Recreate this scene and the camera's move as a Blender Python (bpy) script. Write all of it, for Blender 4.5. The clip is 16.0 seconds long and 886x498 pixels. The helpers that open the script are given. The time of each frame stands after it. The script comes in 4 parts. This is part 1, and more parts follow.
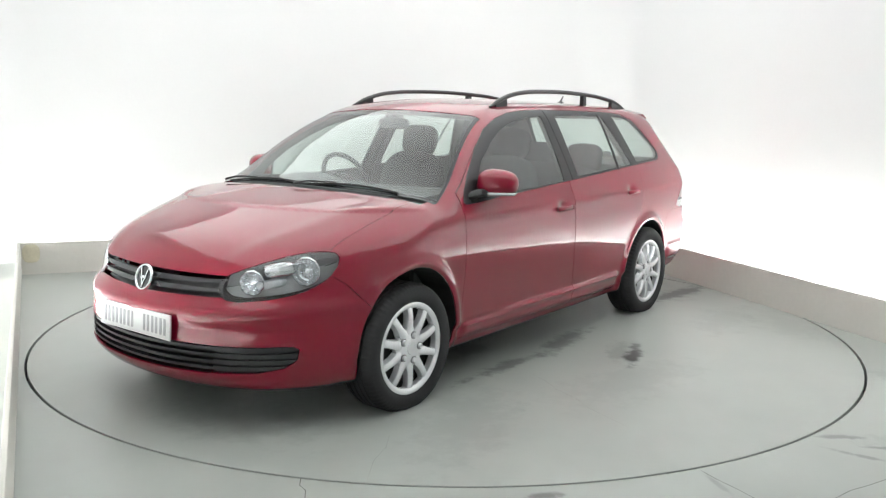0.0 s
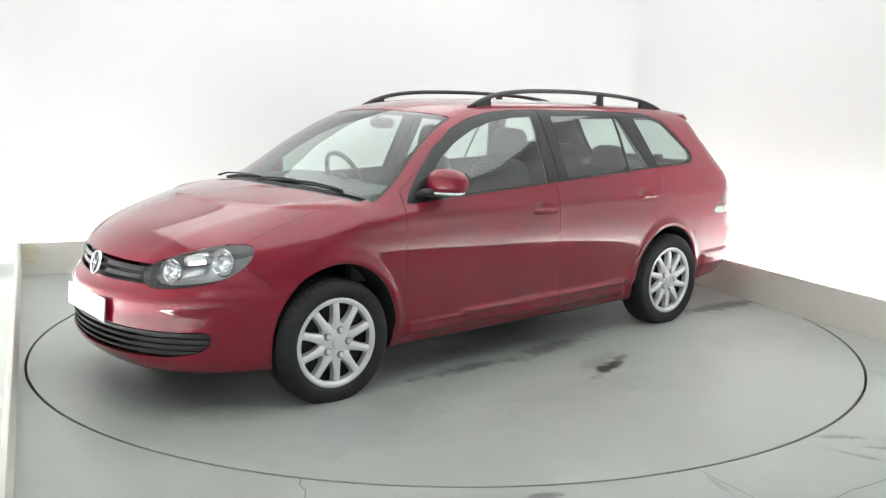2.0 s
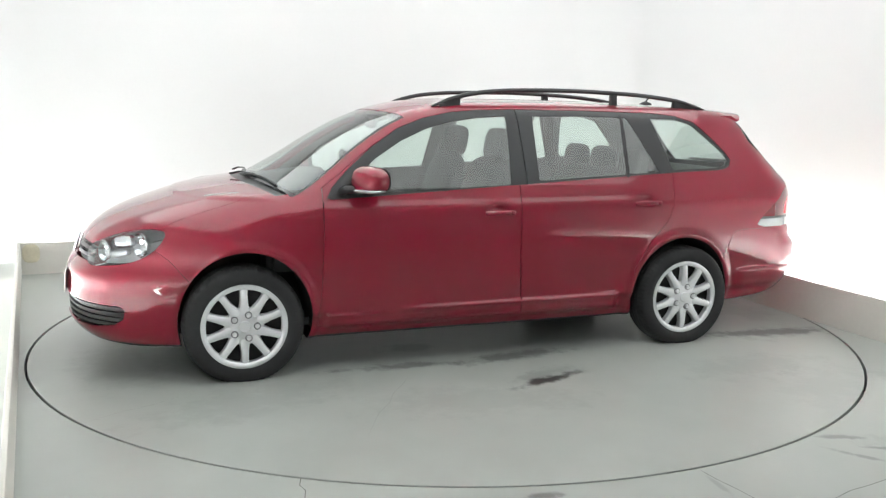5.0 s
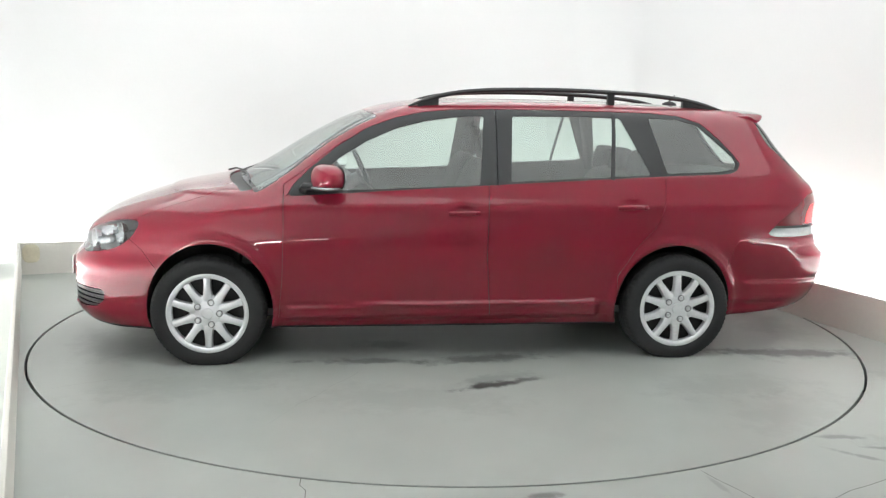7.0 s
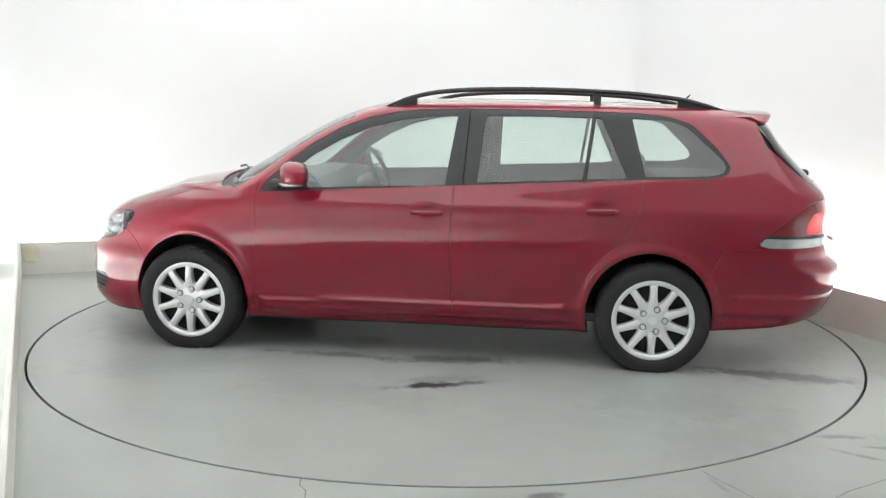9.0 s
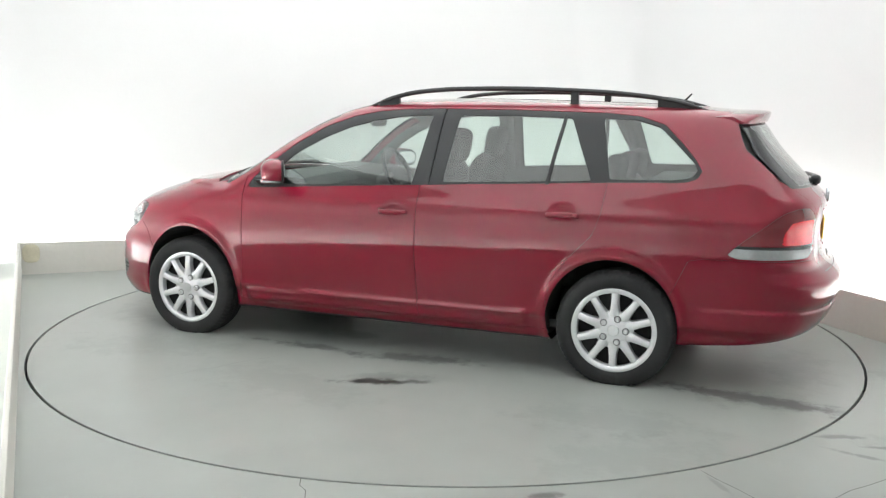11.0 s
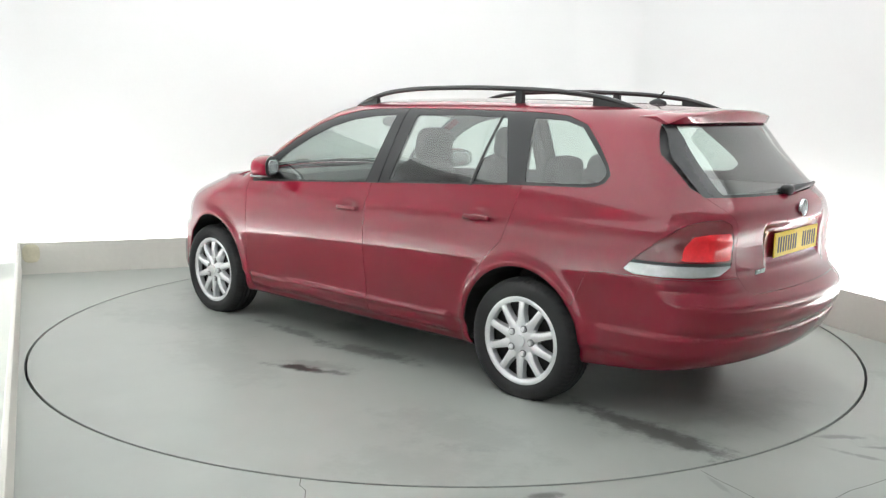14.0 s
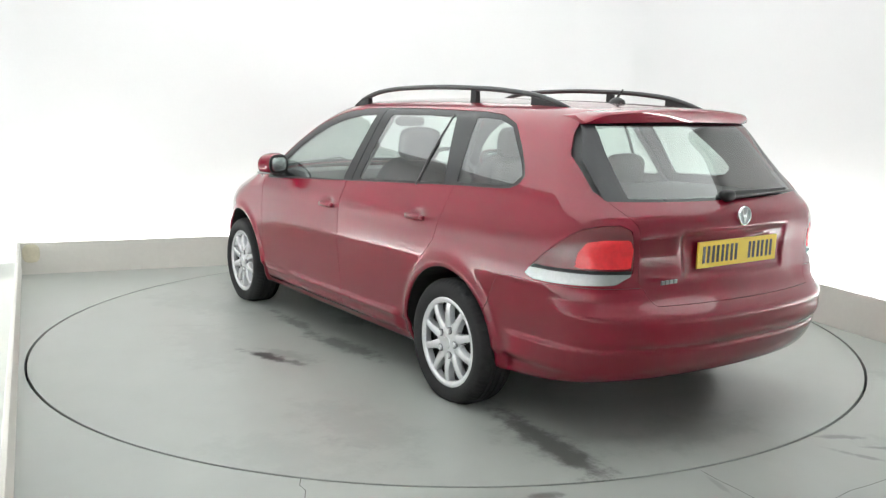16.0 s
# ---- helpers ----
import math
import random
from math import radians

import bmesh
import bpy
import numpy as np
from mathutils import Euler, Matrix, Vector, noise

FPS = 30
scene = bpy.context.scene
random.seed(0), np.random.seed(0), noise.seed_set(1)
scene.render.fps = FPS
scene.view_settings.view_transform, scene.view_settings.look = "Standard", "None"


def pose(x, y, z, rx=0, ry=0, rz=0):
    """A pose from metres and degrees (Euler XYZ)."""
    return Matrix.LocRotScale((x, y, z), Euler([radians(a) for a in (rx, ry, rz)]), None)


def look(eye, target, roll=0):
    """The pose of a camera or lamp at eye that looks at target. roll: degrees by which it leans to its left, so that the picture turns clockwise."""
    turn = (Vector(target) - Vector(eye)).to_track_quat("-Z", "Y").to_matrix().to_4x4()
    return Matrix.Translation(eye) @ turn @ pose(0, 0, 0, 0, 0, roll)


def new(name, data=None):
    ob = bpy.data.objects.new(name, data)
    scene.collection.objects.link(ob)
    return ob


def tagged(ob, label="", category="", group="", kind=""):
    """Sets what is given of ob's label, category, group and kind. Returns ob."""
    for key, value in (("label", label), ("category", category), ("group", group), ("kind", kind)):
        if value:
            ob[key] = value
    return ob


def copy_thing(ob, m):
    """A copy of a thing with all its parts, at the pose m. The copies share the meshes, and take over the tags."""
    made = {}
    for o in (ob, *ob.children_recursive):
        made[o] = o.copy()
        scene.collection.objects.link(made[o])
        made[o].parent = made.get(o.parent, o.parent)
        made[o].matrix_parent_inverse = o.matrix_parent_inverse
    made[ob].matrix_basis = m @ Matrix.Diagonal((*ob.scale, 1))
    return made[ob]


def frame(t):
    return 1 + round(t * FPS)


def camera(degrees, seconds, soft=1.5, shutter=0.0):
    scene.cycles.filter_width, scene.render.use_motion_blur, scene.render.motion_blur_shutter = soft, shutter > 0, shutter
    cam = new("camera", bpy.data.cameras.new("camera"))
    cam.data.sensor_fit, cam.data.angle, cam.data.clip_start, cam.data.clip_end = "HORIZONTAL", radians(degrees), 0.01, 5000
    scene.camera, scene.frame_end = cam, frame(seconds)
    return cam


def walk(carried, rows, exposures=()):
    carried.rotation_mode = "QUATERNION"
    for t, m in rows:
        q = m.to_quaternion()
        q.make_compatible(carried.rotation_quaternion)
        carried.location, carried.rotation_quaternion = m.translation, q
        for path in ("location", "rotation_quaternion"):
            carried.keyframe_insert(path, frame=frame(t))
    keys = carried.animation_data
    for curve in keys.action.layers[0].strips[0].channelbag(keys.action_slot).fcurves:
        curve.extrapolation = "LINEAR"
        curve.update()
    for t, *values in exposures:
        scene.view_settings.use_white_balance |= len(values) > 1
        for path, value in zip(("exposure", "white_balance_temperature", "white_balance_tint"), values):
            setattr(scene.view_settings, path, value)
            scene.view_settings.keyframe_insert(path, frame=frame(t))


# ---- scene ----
# the camera stands still on its tripod; the turntable turns the car before it
cam = camera(54.08, 16.0, soft=1.3)
EYE = Vector((-1.902, -5.115, 1.372))
YAW, PITCH = radians(20.152), radians(9.191)
AIM = EYE + Vector((math.sin(YAW) * math.cos(PITCH), math.cos(YAW) * math.cos(PITCH), -math.sin(PITCH)))
STAND = look(EYE, AIM, 0.797)
walk(cam, [(0.0, STAND), (16.0, STAND)])

# degrees by which the turntable has turned: seconds, heading of the car
TURN = [(0.0, 212.42), (0.5, 210.05), (1.0, 206.6), (1.5, 203.14), (2.0, 199.52), (2.5, 196.02), (3.0, 192.55), (3.5, 189.2), (4.0, 185.75),
        (5.25, 177.36), (6.5, 169.05), (7.0, 165.75), (7.5, 162.33), (8.0, 158.88), (8.5, 155.39), (9.0, 151.82), (10.25, 143.6), (11.5, 135.37), (12.0, 131.95),
        (12.5, 128.5), (13.0, 124.93), (13.5, 121.33), (14.0, 117.78), (14.5, 114.32), (15.0, 110.87), (15.5, 107.47), (16.0, 104.0)]
CAR_X, CAR_Y = 0.0715, -0.0245  # where the car stands on the turntable

# ---- light ----
world = bpy.data.worlds.new("studio_world")
scene.world = world
world.use_nodes = True
world.node_tree.nodes["Background"].inputs[0].default_value = (0.9, 0.95, 1.0, 1)
world.node_tree.nodes["Background"].inputs[1].default_value = 0.05
scene.view_settings.exposure = -0.06

TUBE_POWER = 45.0
PANEL_POWER = 1.06


# ---- materials ----
def material(name, colour, rough=0.5, metal=0.0, vary=0.12, scale=6.0, fine=60.0, bump=0.0, coat=0.0, coat_ior=1.5, spec=0.5, tint=None):
    """A surface with two scales of variation in its colour and gloss."""
    m = bpy.data.materials.new(name)
    m.use_nodes = True
    nt = m.node_tree
    b = nt.nodes["Principled BSDF"]
    co = nt.nodes.new("ShaderNodeTexCoord")
    big, small = nt.nodes.new("ShaderNodeTexNoise"), nt.nodes.new("ShaderNodeTexNoise")
    for n, s in ((big, scale), (small, fine)):
        n.inputs["Scale"].default_value, n.inputs["Detail"].default_value = s, 4
        nt.links.new(co.outputs["Object"], n.inputs["Vector"])
    mix = nt.nodes.new("ShaderNodeMath")
    mix.operation = "ADD"
    nt.links.new(big.outputs[0], mix.inputs[0])
    nt.links.new(small.outputs[0], mix.inputs[1])
    ramp = nt.nodes.new("ShaderNodeMapRange")
    ramp.inputs[1].default_value, ramp.inputs[2].default_value = 0.35, 1.65
    nt.links.new(mix.outputs[0], ramp.inputs[0])
    col = nt.nodes.new("ShaderNodeMix")
    col.data_type = "RGBA"
    dark = [c * (1 - vary) for c in (tint or colour)]
    lite = [min(1, c * (1 + vary)) for c in colour]
    col.inputs[6].default_value, col.inputs[7].default_value = (*dark, 1), (*lite, 1)
    nt.links.new(ramp.outputs[0], col.inputs[0])
    nt.links.new(col.outputs[2], b.inputs["Base Color"])
    gloss = nt.nodes.new("ShaderNodeMapRange")
    gloss.inputs[3].default_value, gloss.inputs[4].default_value = max(0, rough * 0.85), min(1, rough * 1.15)
    nt.links.new(ramp.outputs[0], gloss.inputs[0])
    nt.links.new(gloss.outputs[0], b.inputs["Roughness"])
    b.inputs["Metallic"].default_value = metal
    b.inputs["Specular IOR Level"].default_value = spec
    b.inputs["Coat Weight"].default_value = coat
    b.inputs["Coat Roughness"].default_value = 0.03
    b.inputs["Coat IOR"].default_value = coat_ior
    if bump:
        bp = nt.nodes.new("ShaderNodeBump")
        bp.inputs["Strength"].default_value, bp.inputs["Distance"].default_value = bump, 0.002
        nt.links.new(small.outputs[0], bp.inputs["Height"])
        nt.links.new(bp.outputs[0], b.inputs["Normal"])
    return m


def glass(name, colour, rough=0.0, shine_least=0.085, climb=2.9):
    """Thin pane: mostly clear, tinted, with a glossy face."""
    m = bpy.data.materials.new(name)
    m.use_nodes = True
    nt = m.node_tree
    nt.nodes.remove(nt.nodes["Principled BSDF"])
    clear, shine = nt.nodes.new("ShaderNodeBsdfTransparent"), nt.nodes.new("ShaderNodeBsdfGlossy")
    clear.inputs[0].default_value = (*colour, 1)
    shine.inputs["Roughness"].default_value = rough
    lw, mx = nt.nodes.new("ShaderNodeLayerWeight"), nt.nodes.new("ShaderNodeMixShader")
    lw.inputs["Blend"].default_value = 0.5
    rise, gloss = nt.nodes.new("ShaderNodeMath"), nt.nodes.new("ShaderNodeMapRange")
    rise.operation = "POWER"
    rise.inputs[1].default_value = climb
    nt.links.new(lw.outputs["Facing"], rise.inputs[0])
    gloss.inputs[3].default_value, gloss.inputs[4].default_value = shine_least, 1.0
    nt.links.new(rise.outputs[0], gloss.inputs[0])
    nt.links.new(gloss.outputs[0], mx.inputs[0])
    nt.links.new(clear.outputs[0], mx.inputs[1])
    nt.links.new(shine.outputs[0], mx.inputs[2])
    nt.links.new(mx.outputs[0], nt.nodes["Material Output"].inputs[0])
    return m


def glow(name, colour, power):
    m = bpy.data.materials.new(name)
    m.use_nodes = True
    b = m.node_tree.nodes["Principled BSDF"]
    b.inputs["Base Color"].default_value = (*colour, 1)
    b.inputs["Emission Color"].default_value = (*colour, 1)
    b.inputs["Emission Strength"].default_value = power
    return m


M_PAINT = material("red_metallic_paint", (0.190, 0.0010, 0.0155), 0.34, 0.10, 0.05, 2.0, 900.0, coat=1.0, coat_ior=1.54, spec=0.1)
M_BLACK = material("black_trim", (0.022, 0.023, 0.024), 0.36, vary=0.2, fine=200, spec=0.35)
M_GLOSSBLACK = material("gloss_black", (0.02, 0.021, 0.023), 0.16, vary=0.1)
M_RUBBER = material("tyre_rubber", (0.026, 0.026, 0.027), 0.75, vary=0.25, scale=9, fine=120, bump=0.3, spec=0.25)
M_SILVER = material("silver_wheel_paint", (0.80, 0.81, 0.83), 0.20, 0.55, 0.04, 12, 40)
M_CHROME = material("chrome", (0.80, 0.81, 0.83), 0.10, 1.0, 0.03)
M_REFLECTOR = material("lamp_reflector", (0.70, 0.71, 0.72), 0.17, 1.0, 0.10, 34, 90)
M_HOUSING = material("lamp_housing", (0.15, 0.155, 0.16), 0.37, 0.5, 0.1)
M_BOWL = material("headlamp_bowl", (0.42, 0.43, 0.44), 0.37, 0.55, 0.15, 14, 60)
M_BEZEL = material("headlamp_bezel", (0.22, 0.225, 0.23), 0.37, 0.2, 0.15, 14, 60)
M_CABIN = material("dark_grey_plastic", (0.075, 0.078, 0.079), 0.62, vary=0.2, fine=60)
M_CLOTH = material("charcoal_seat_cloth", (0.036, 0.038, 0.040), 0.9, vary=0.2, scale=15, fine=30)
M_HEADLINER = material("pale_headliner", (0.36, 0.36, 0.345), 0.9, vary=0.08)
M_UNDER = material("underbody_black", (0.015, 0.015, 0.015), 0.8, vary=0.3)
M_WINDOW = glass("window_glass", (0.74, 0.83, 0.79), shine_least=0.11)
M_SCREEN = glass("windscreen_glass", (0.80, 0.88, 0.85), shine_least=0.08, climb=3.8)
M_LENS = glass("lamp_lens", (0.92, 0.94, 0.95))
M_REDLENS = material("red_lamp_lens", (0.13, 0.003, 0.009), 0.12, vary=0.12, scale=14, coat=1.0)
M_REDCORE = material("bright_red_reflector", (0.80, 0.012, 0.022), 0.2, vary=0.2, scale=25, coat=1.0)
M_CLEARLENS = material("frosted_clear_lens", (0.36, 0.37, 0.38), 0.18, 0.4, 0.12, 20, 80, coat=1.0)
M_YELLOW = material("yellow_reflective_plate", (0.80, 0.56, 0.03), 0.4, vary=0.05)
M_WHITE = material("white_reflective_plate", (0.54, 0.55, 0.54), 0.4, vary=0.05)
M_JOINT = material("dirty_floor_joint", (0.13, 0.13, 0.12), 0.8)
M_CRACK = material("hairline_crack", (0.22, 0.225, 0.21), 0.8)
M_INK = material("plate_characters", (0.03, 0.03, 0.03), 0.5)
M_GREYINK = material("pale_plate_characters", (0.22, 0.225, 0.23), 0.4)
M_WALL = material("white_painted_wall", (0.69, 0.685, 0.685), 0.75, vary=0.025, scale=0.8, fine=40, bump=0.08)
M_KERB = material("off_white_kerb_paint", (0.66, 0.64, 0.595), 0.6, vary=0.06, scale=2.5, fine=30, bump=0.15)
M_KERB_STAIN = material("yellowish_kerb_stain", (0.64, 0.60, 0.46), 0.9, vary=0.15, scale=20)
M_FRONT = material("grey_rear_wall", (0.50, 0.51, 0.51), 0.8, vary=0.06, scale=0.8)
M_TUBE = glow("fluorescent_tube", (0.97, 1.0, 1.0), TUBE_POWER)
M_PANEL = glow("ceiling_diffuser", (0.97, 1.0, 1.0), PANEL_POWER)


def floor_material(name, stains_and_shade):
    """Grey painted concrete with scuffs; marks for stain and painted tyre shade: (x, y, length, width, turn, strength).
    """
    m = material(name, (0.335, 0.357, 0.333), 0.34, vary=0.12, scale=0.9, fine=3.5)
    nt = m.node_tree
    b = nt.nodes["Principled BSDF"]
    source = b.inputs["Base Color"].links[0].from_socket
    co = nt.nodes.new("ShaderNodeTexCoord")
    cloud = nt.nodes.new("ShaderNodeTexNoise")
    cloud.inputs["Scale"].default_value, cloud.inputs["Detail"].default_value, cloud.inputs["Roughness"].default_value = 7.0, 6, 0.7
    nt.links.new(co.outputs["Object"], cloud.inputs["Vector"])
    for x, y, l, w, turn, strength in stains_and_shade:
        mp = nt.nodes.new("ShaderNodeMapping")
        mp.vector_type = "TEXTURE"
        mp.inputs["Location"].default_value = (x, y, 0)
        mp.inputs["Rotation"].default_value = (0, 0, radians(turn))
        mp.inputs["Scale"].default_value = (l, w, 1)
        nt.links.new(co.outputs["Object"], mp.inputs[0])
        ln = nt.nodes.new("ShaderNodeVectorMath")
        ln.operation = "LENGTH"
        nt.links.new(mp.outputs[0], ln.inputs[0])
        add = nt.nodes.new("ShaderNodeMath")
        add.operation = "MULTIPLY_ADD"
        nt.links.new(cloud.outputs[0], add.inputs[0])
        add.inputs[1].default_value = 2.45
        nt.links.new(ln.outputs["Value"], add.inputs[2])
        rng = nt.nodes.new("ShaderNodeMapRange")
        rng.interpolation_type = "SMOOTHSTEP"
        rng.inputs[1].default_value, rng.inputs[2].default_value = 1.45, 2.15
        rng.inputs[3].default_value, rng.inputs[4].default_value = strength, 0.0
        nt.links.new(add.outputs[0], rng.inputs[0])
        fall = nt.nodes.new("ShaderNodeMapRange")
        fall.interpolation_type = "SMOOTHSTEP"
        fall.inputs[1].default_value, fall.inputs[2].default_value, fall.inputs[3].default_value, fall.inputs[4].default_value = 0.8, 1.35, 1.0, 0.0
        nt.links.new(ln.outputs["Value"], fall.inputs[0])
        both = nt.nodes.new("ShaderNodeMath")
        both.operation = "MULTIPLY"
        nt.links.new(rng.outputs[0], both.inputs[0])
        nt.links.new(fall.outputs[0], both.inputs[1])
        mx = nt.nodes.new("ShaderNodeMix")
        mx.data_type = "RGBA"
        mx.inputs[7].default_value = (0.045, 0.044, 0.042, 1)
        nt.links.new(both.outputs[0], mx.inputs[0])
        nt.links.new(source, mx.inputs[6])
        source = mx.outputs[2]
    nt.links.new(source, b.inputs["Base Color"])
    return m


# stain bands beside the car are strengthened to paint in the tyres' shade
M_TABLE = floor_material("turntable_paint", [(-0.11, 1.265, 0.30, 0.070, 23, 1.0), (-0.16, 1.15, 0.30, 0.09, 20, 0.30), (-1.90, 0.77, 0.68, 0.110, -8, 0.75), (0.57, 0.81, 0.45, 0.08, -3, 0.65),
                                             (-0.12, 0.80, 0.50, 0.11, 8, 0.65), (-1.95, 0.80, 0.45, 0.20, 0, 0.25), (0.40, 0.47, 0.25, 0.12, 0, 0.40), (-1.30, 1.35, 0.6, 0.25, 10, 0.14),
                                             (1.35, 1.15, 0.75, 0.30, 25, 0.13), (0.35, 1.45, 0.80, 0.28, -10, 0.11), (-1.45, 1.75, 0.50, 0.30, 40, 0.10), (1.95, 0.35, 0.35, 0.60, 0, 0.15), (-2.10, 0.15, 0.25, 0.55, 0, 0.15)])
M_FLOOR = floor_material("floor_paint", [(0.93, -2.36, 0.17, 0.030, -22, 0.50), (0.86, -2.55, 0.16, 0.030, -55, 0.45), (1.02, -2.52, 0.15, 0.025, -25, 0.50), (-0.53, -2.48, 0.10, 0.04, -10, 0.7),
                                         (0.13, -2.60, 0.14, 0.02, 85, 0.25), (2.1, 1.4, 0.5, 0.25, 50, 0.2), (1.9, -1.75, 0.45, 0.16, -40, 0.22), (1.35, -2.55, 0.55, 0.14, -20, 0.18)])


# ---- building helpers ----
def mesh_object(name, verts, faces, mat, parent=None, smooth=False, label="", normals=None):
    me = bpy.data.meshes.new(name)
    me.from_pydata([tuple(v) for v in verts], [], [tuple(int(i) for i in f) for f in faces])
    me.materials.append(mat)
    if smooth:
        me.polygons.foreach_set("use_smooth", [True] * len(me.polygons))
    me.update()
    if normals is not None:
        me.normals_split_custom_set([tuple(n) for n in normals])
    ob = new(name, me)
    ob.parent = parent
    return tagged(ob, label)


def part(name, bm, mat, parent, label="", smooth=False, bevel=0.0):
    """Links a bmesh as one mesh object under a thing or a part."""
    if bevel:
        bmesh.ops.bevel(bm, geom=[e for e in bm.edges if len(e.link_faces) == 2 and e.calc_face_angle() > 0.6], offset=bevel, segments=2, affect="EDGES", profile=0.6)
    bmesh.ops.recalc_face_normals(bm, faces=bm.faces)
    me = bpy.data.meshes.new(name)
    bm.to_mesh(me)
    bm.free()
    me.materials.append(mat)
    if smooth:
        me.polygons.foreach_set("use_smooth", [True] * len(me.polygons))
        me.set_sharp_from_angle(angle=radians(38))
    ob = new(name, me)
    ob.parent = parent
    return tagged(ob, label)


def add_box(bm, x0, x1, y0, y1, z0, z1, m=None):
    v = [bm.verts.new((x, y, z)) for x in (x0, x1) for y in (y0, y1) for z in (z0, z1)]
    for f in ((0, 1, 3, 2), (4, 6, 7, 5), (0, 4, 5, 1), (2, 3, 7, 6), (0, 2, 6, 4), (1, 5, 7, 3)):
        bm.faces.new([v[i] for i in f])
    if m is not None:
        bmesh.ops.transform(bm, matrix=m, verts=v)
    return v


def box(x0, x1, y0, y1, z0, z1, m=None):
    bm = bmesh.new()
    add_box(bm, x0, x1, y0, y1, z0, z1, m)
    return bm


def lathe(profile, n, m=None, closed=False):
    """Turns (radius, height) pairs about z."""
    bm = bmesh.new()
    rings = [[bm.verts.new((r * math.cos(2 * math.pi * i / n), r * math.sin(2 * math.pi * i / n), h)) for i in range(n)] for r, h in profile]
    pairs = list(zip(rings, rings[1:] + rings[:1] if closed else rings[1:]))
    for a, b in pairs:
        for i in range(n):
            bm.faces.new((a[i], a[(i + 1) % n], b[(i + 1) % n], b[i]))
    if not closed:
        for r in (rings[0], rings[-1]):
            bm.faces.new(r)
    if m is not None:
        bmesh.ops.transform(bm, matrix=m, verts=bm.verts)
    return bm


def sweep(path, section, caps=True):
    """Carries a closed section of (sideways, up) points along a path of points; scale may follow as a fourth number."""
    bm = bmesh.new()
    rings = []
    pts = [Vector(p[:3]) for p in path]
    for i, p in enumerate(path):
        d = (pts[min(i + 1, len(pts) - 1)] - pts[max(i - 1, 0)]).normalized()
        s = Vector((0, 0, 1)).cross(d)
        s = s.normalized() if s.length > 1e-4 else Vector((0, 1, 0))
        u = d.cross(s)
        k = p[3] if len(p) > 3 else 1
        rings.append([bm.verts.new(pts[i] + s * a * k + u * b * k) for a, b in section])
    n = len(section)
    for a, b in zip(rings, rings[1:]):
        for i in range(n):
            bm.faces.new((a[i], a[(i + 1) % n], b[(i + 1) % n], b[i]))
    if caps:
        bm.faces.new(rings[0])
        bm.faces.new(rings[-1][::-1])
    return bm


def oval(a, b, n=12):
    return [(a * math.cos(2 * math.pi * i / n), b * math.sin(2 * math.pi * i / n)) for i in range(n)]


def blob(rx, ry, rz, power=2.6, nu=24, nv=16, m=None):
    """A rounded cushion-like solid."""
    bm = bmesh.new()

    def sp(c):
        return math.copysign(abs(c) ** (2 / power), c)
    rows = []
    for j in range(1, nv):
        a = -math.pi / 2 + math.pi * j / nv
        rows.append([bm.verts.new((rx * sp(math.cos(a)) * sp(math.cos(2 * math.pi * i / nu)), ry * sp(math.cos(a)) * sp(math.sin(2 * math.pi * i / nu)), rz * sp(math.sin(a)))) for i in range(nu)])
    for a, b in zip(rows, rows[1:]):
        for i in range(nu):
            bm.faces.new((a[i], a[(i + 1) % nu], b[(i + 1) % nu], b[i]))
    bm.faces.new(rows[0][::-1])
    bm.faces.new(rows[-1])
    if m is not None:
        bmesh.ops.transform(bm, matrix=m, verts=bm.verts)
    return bm


# ---- the studio ----
R_TABLE = 2.443


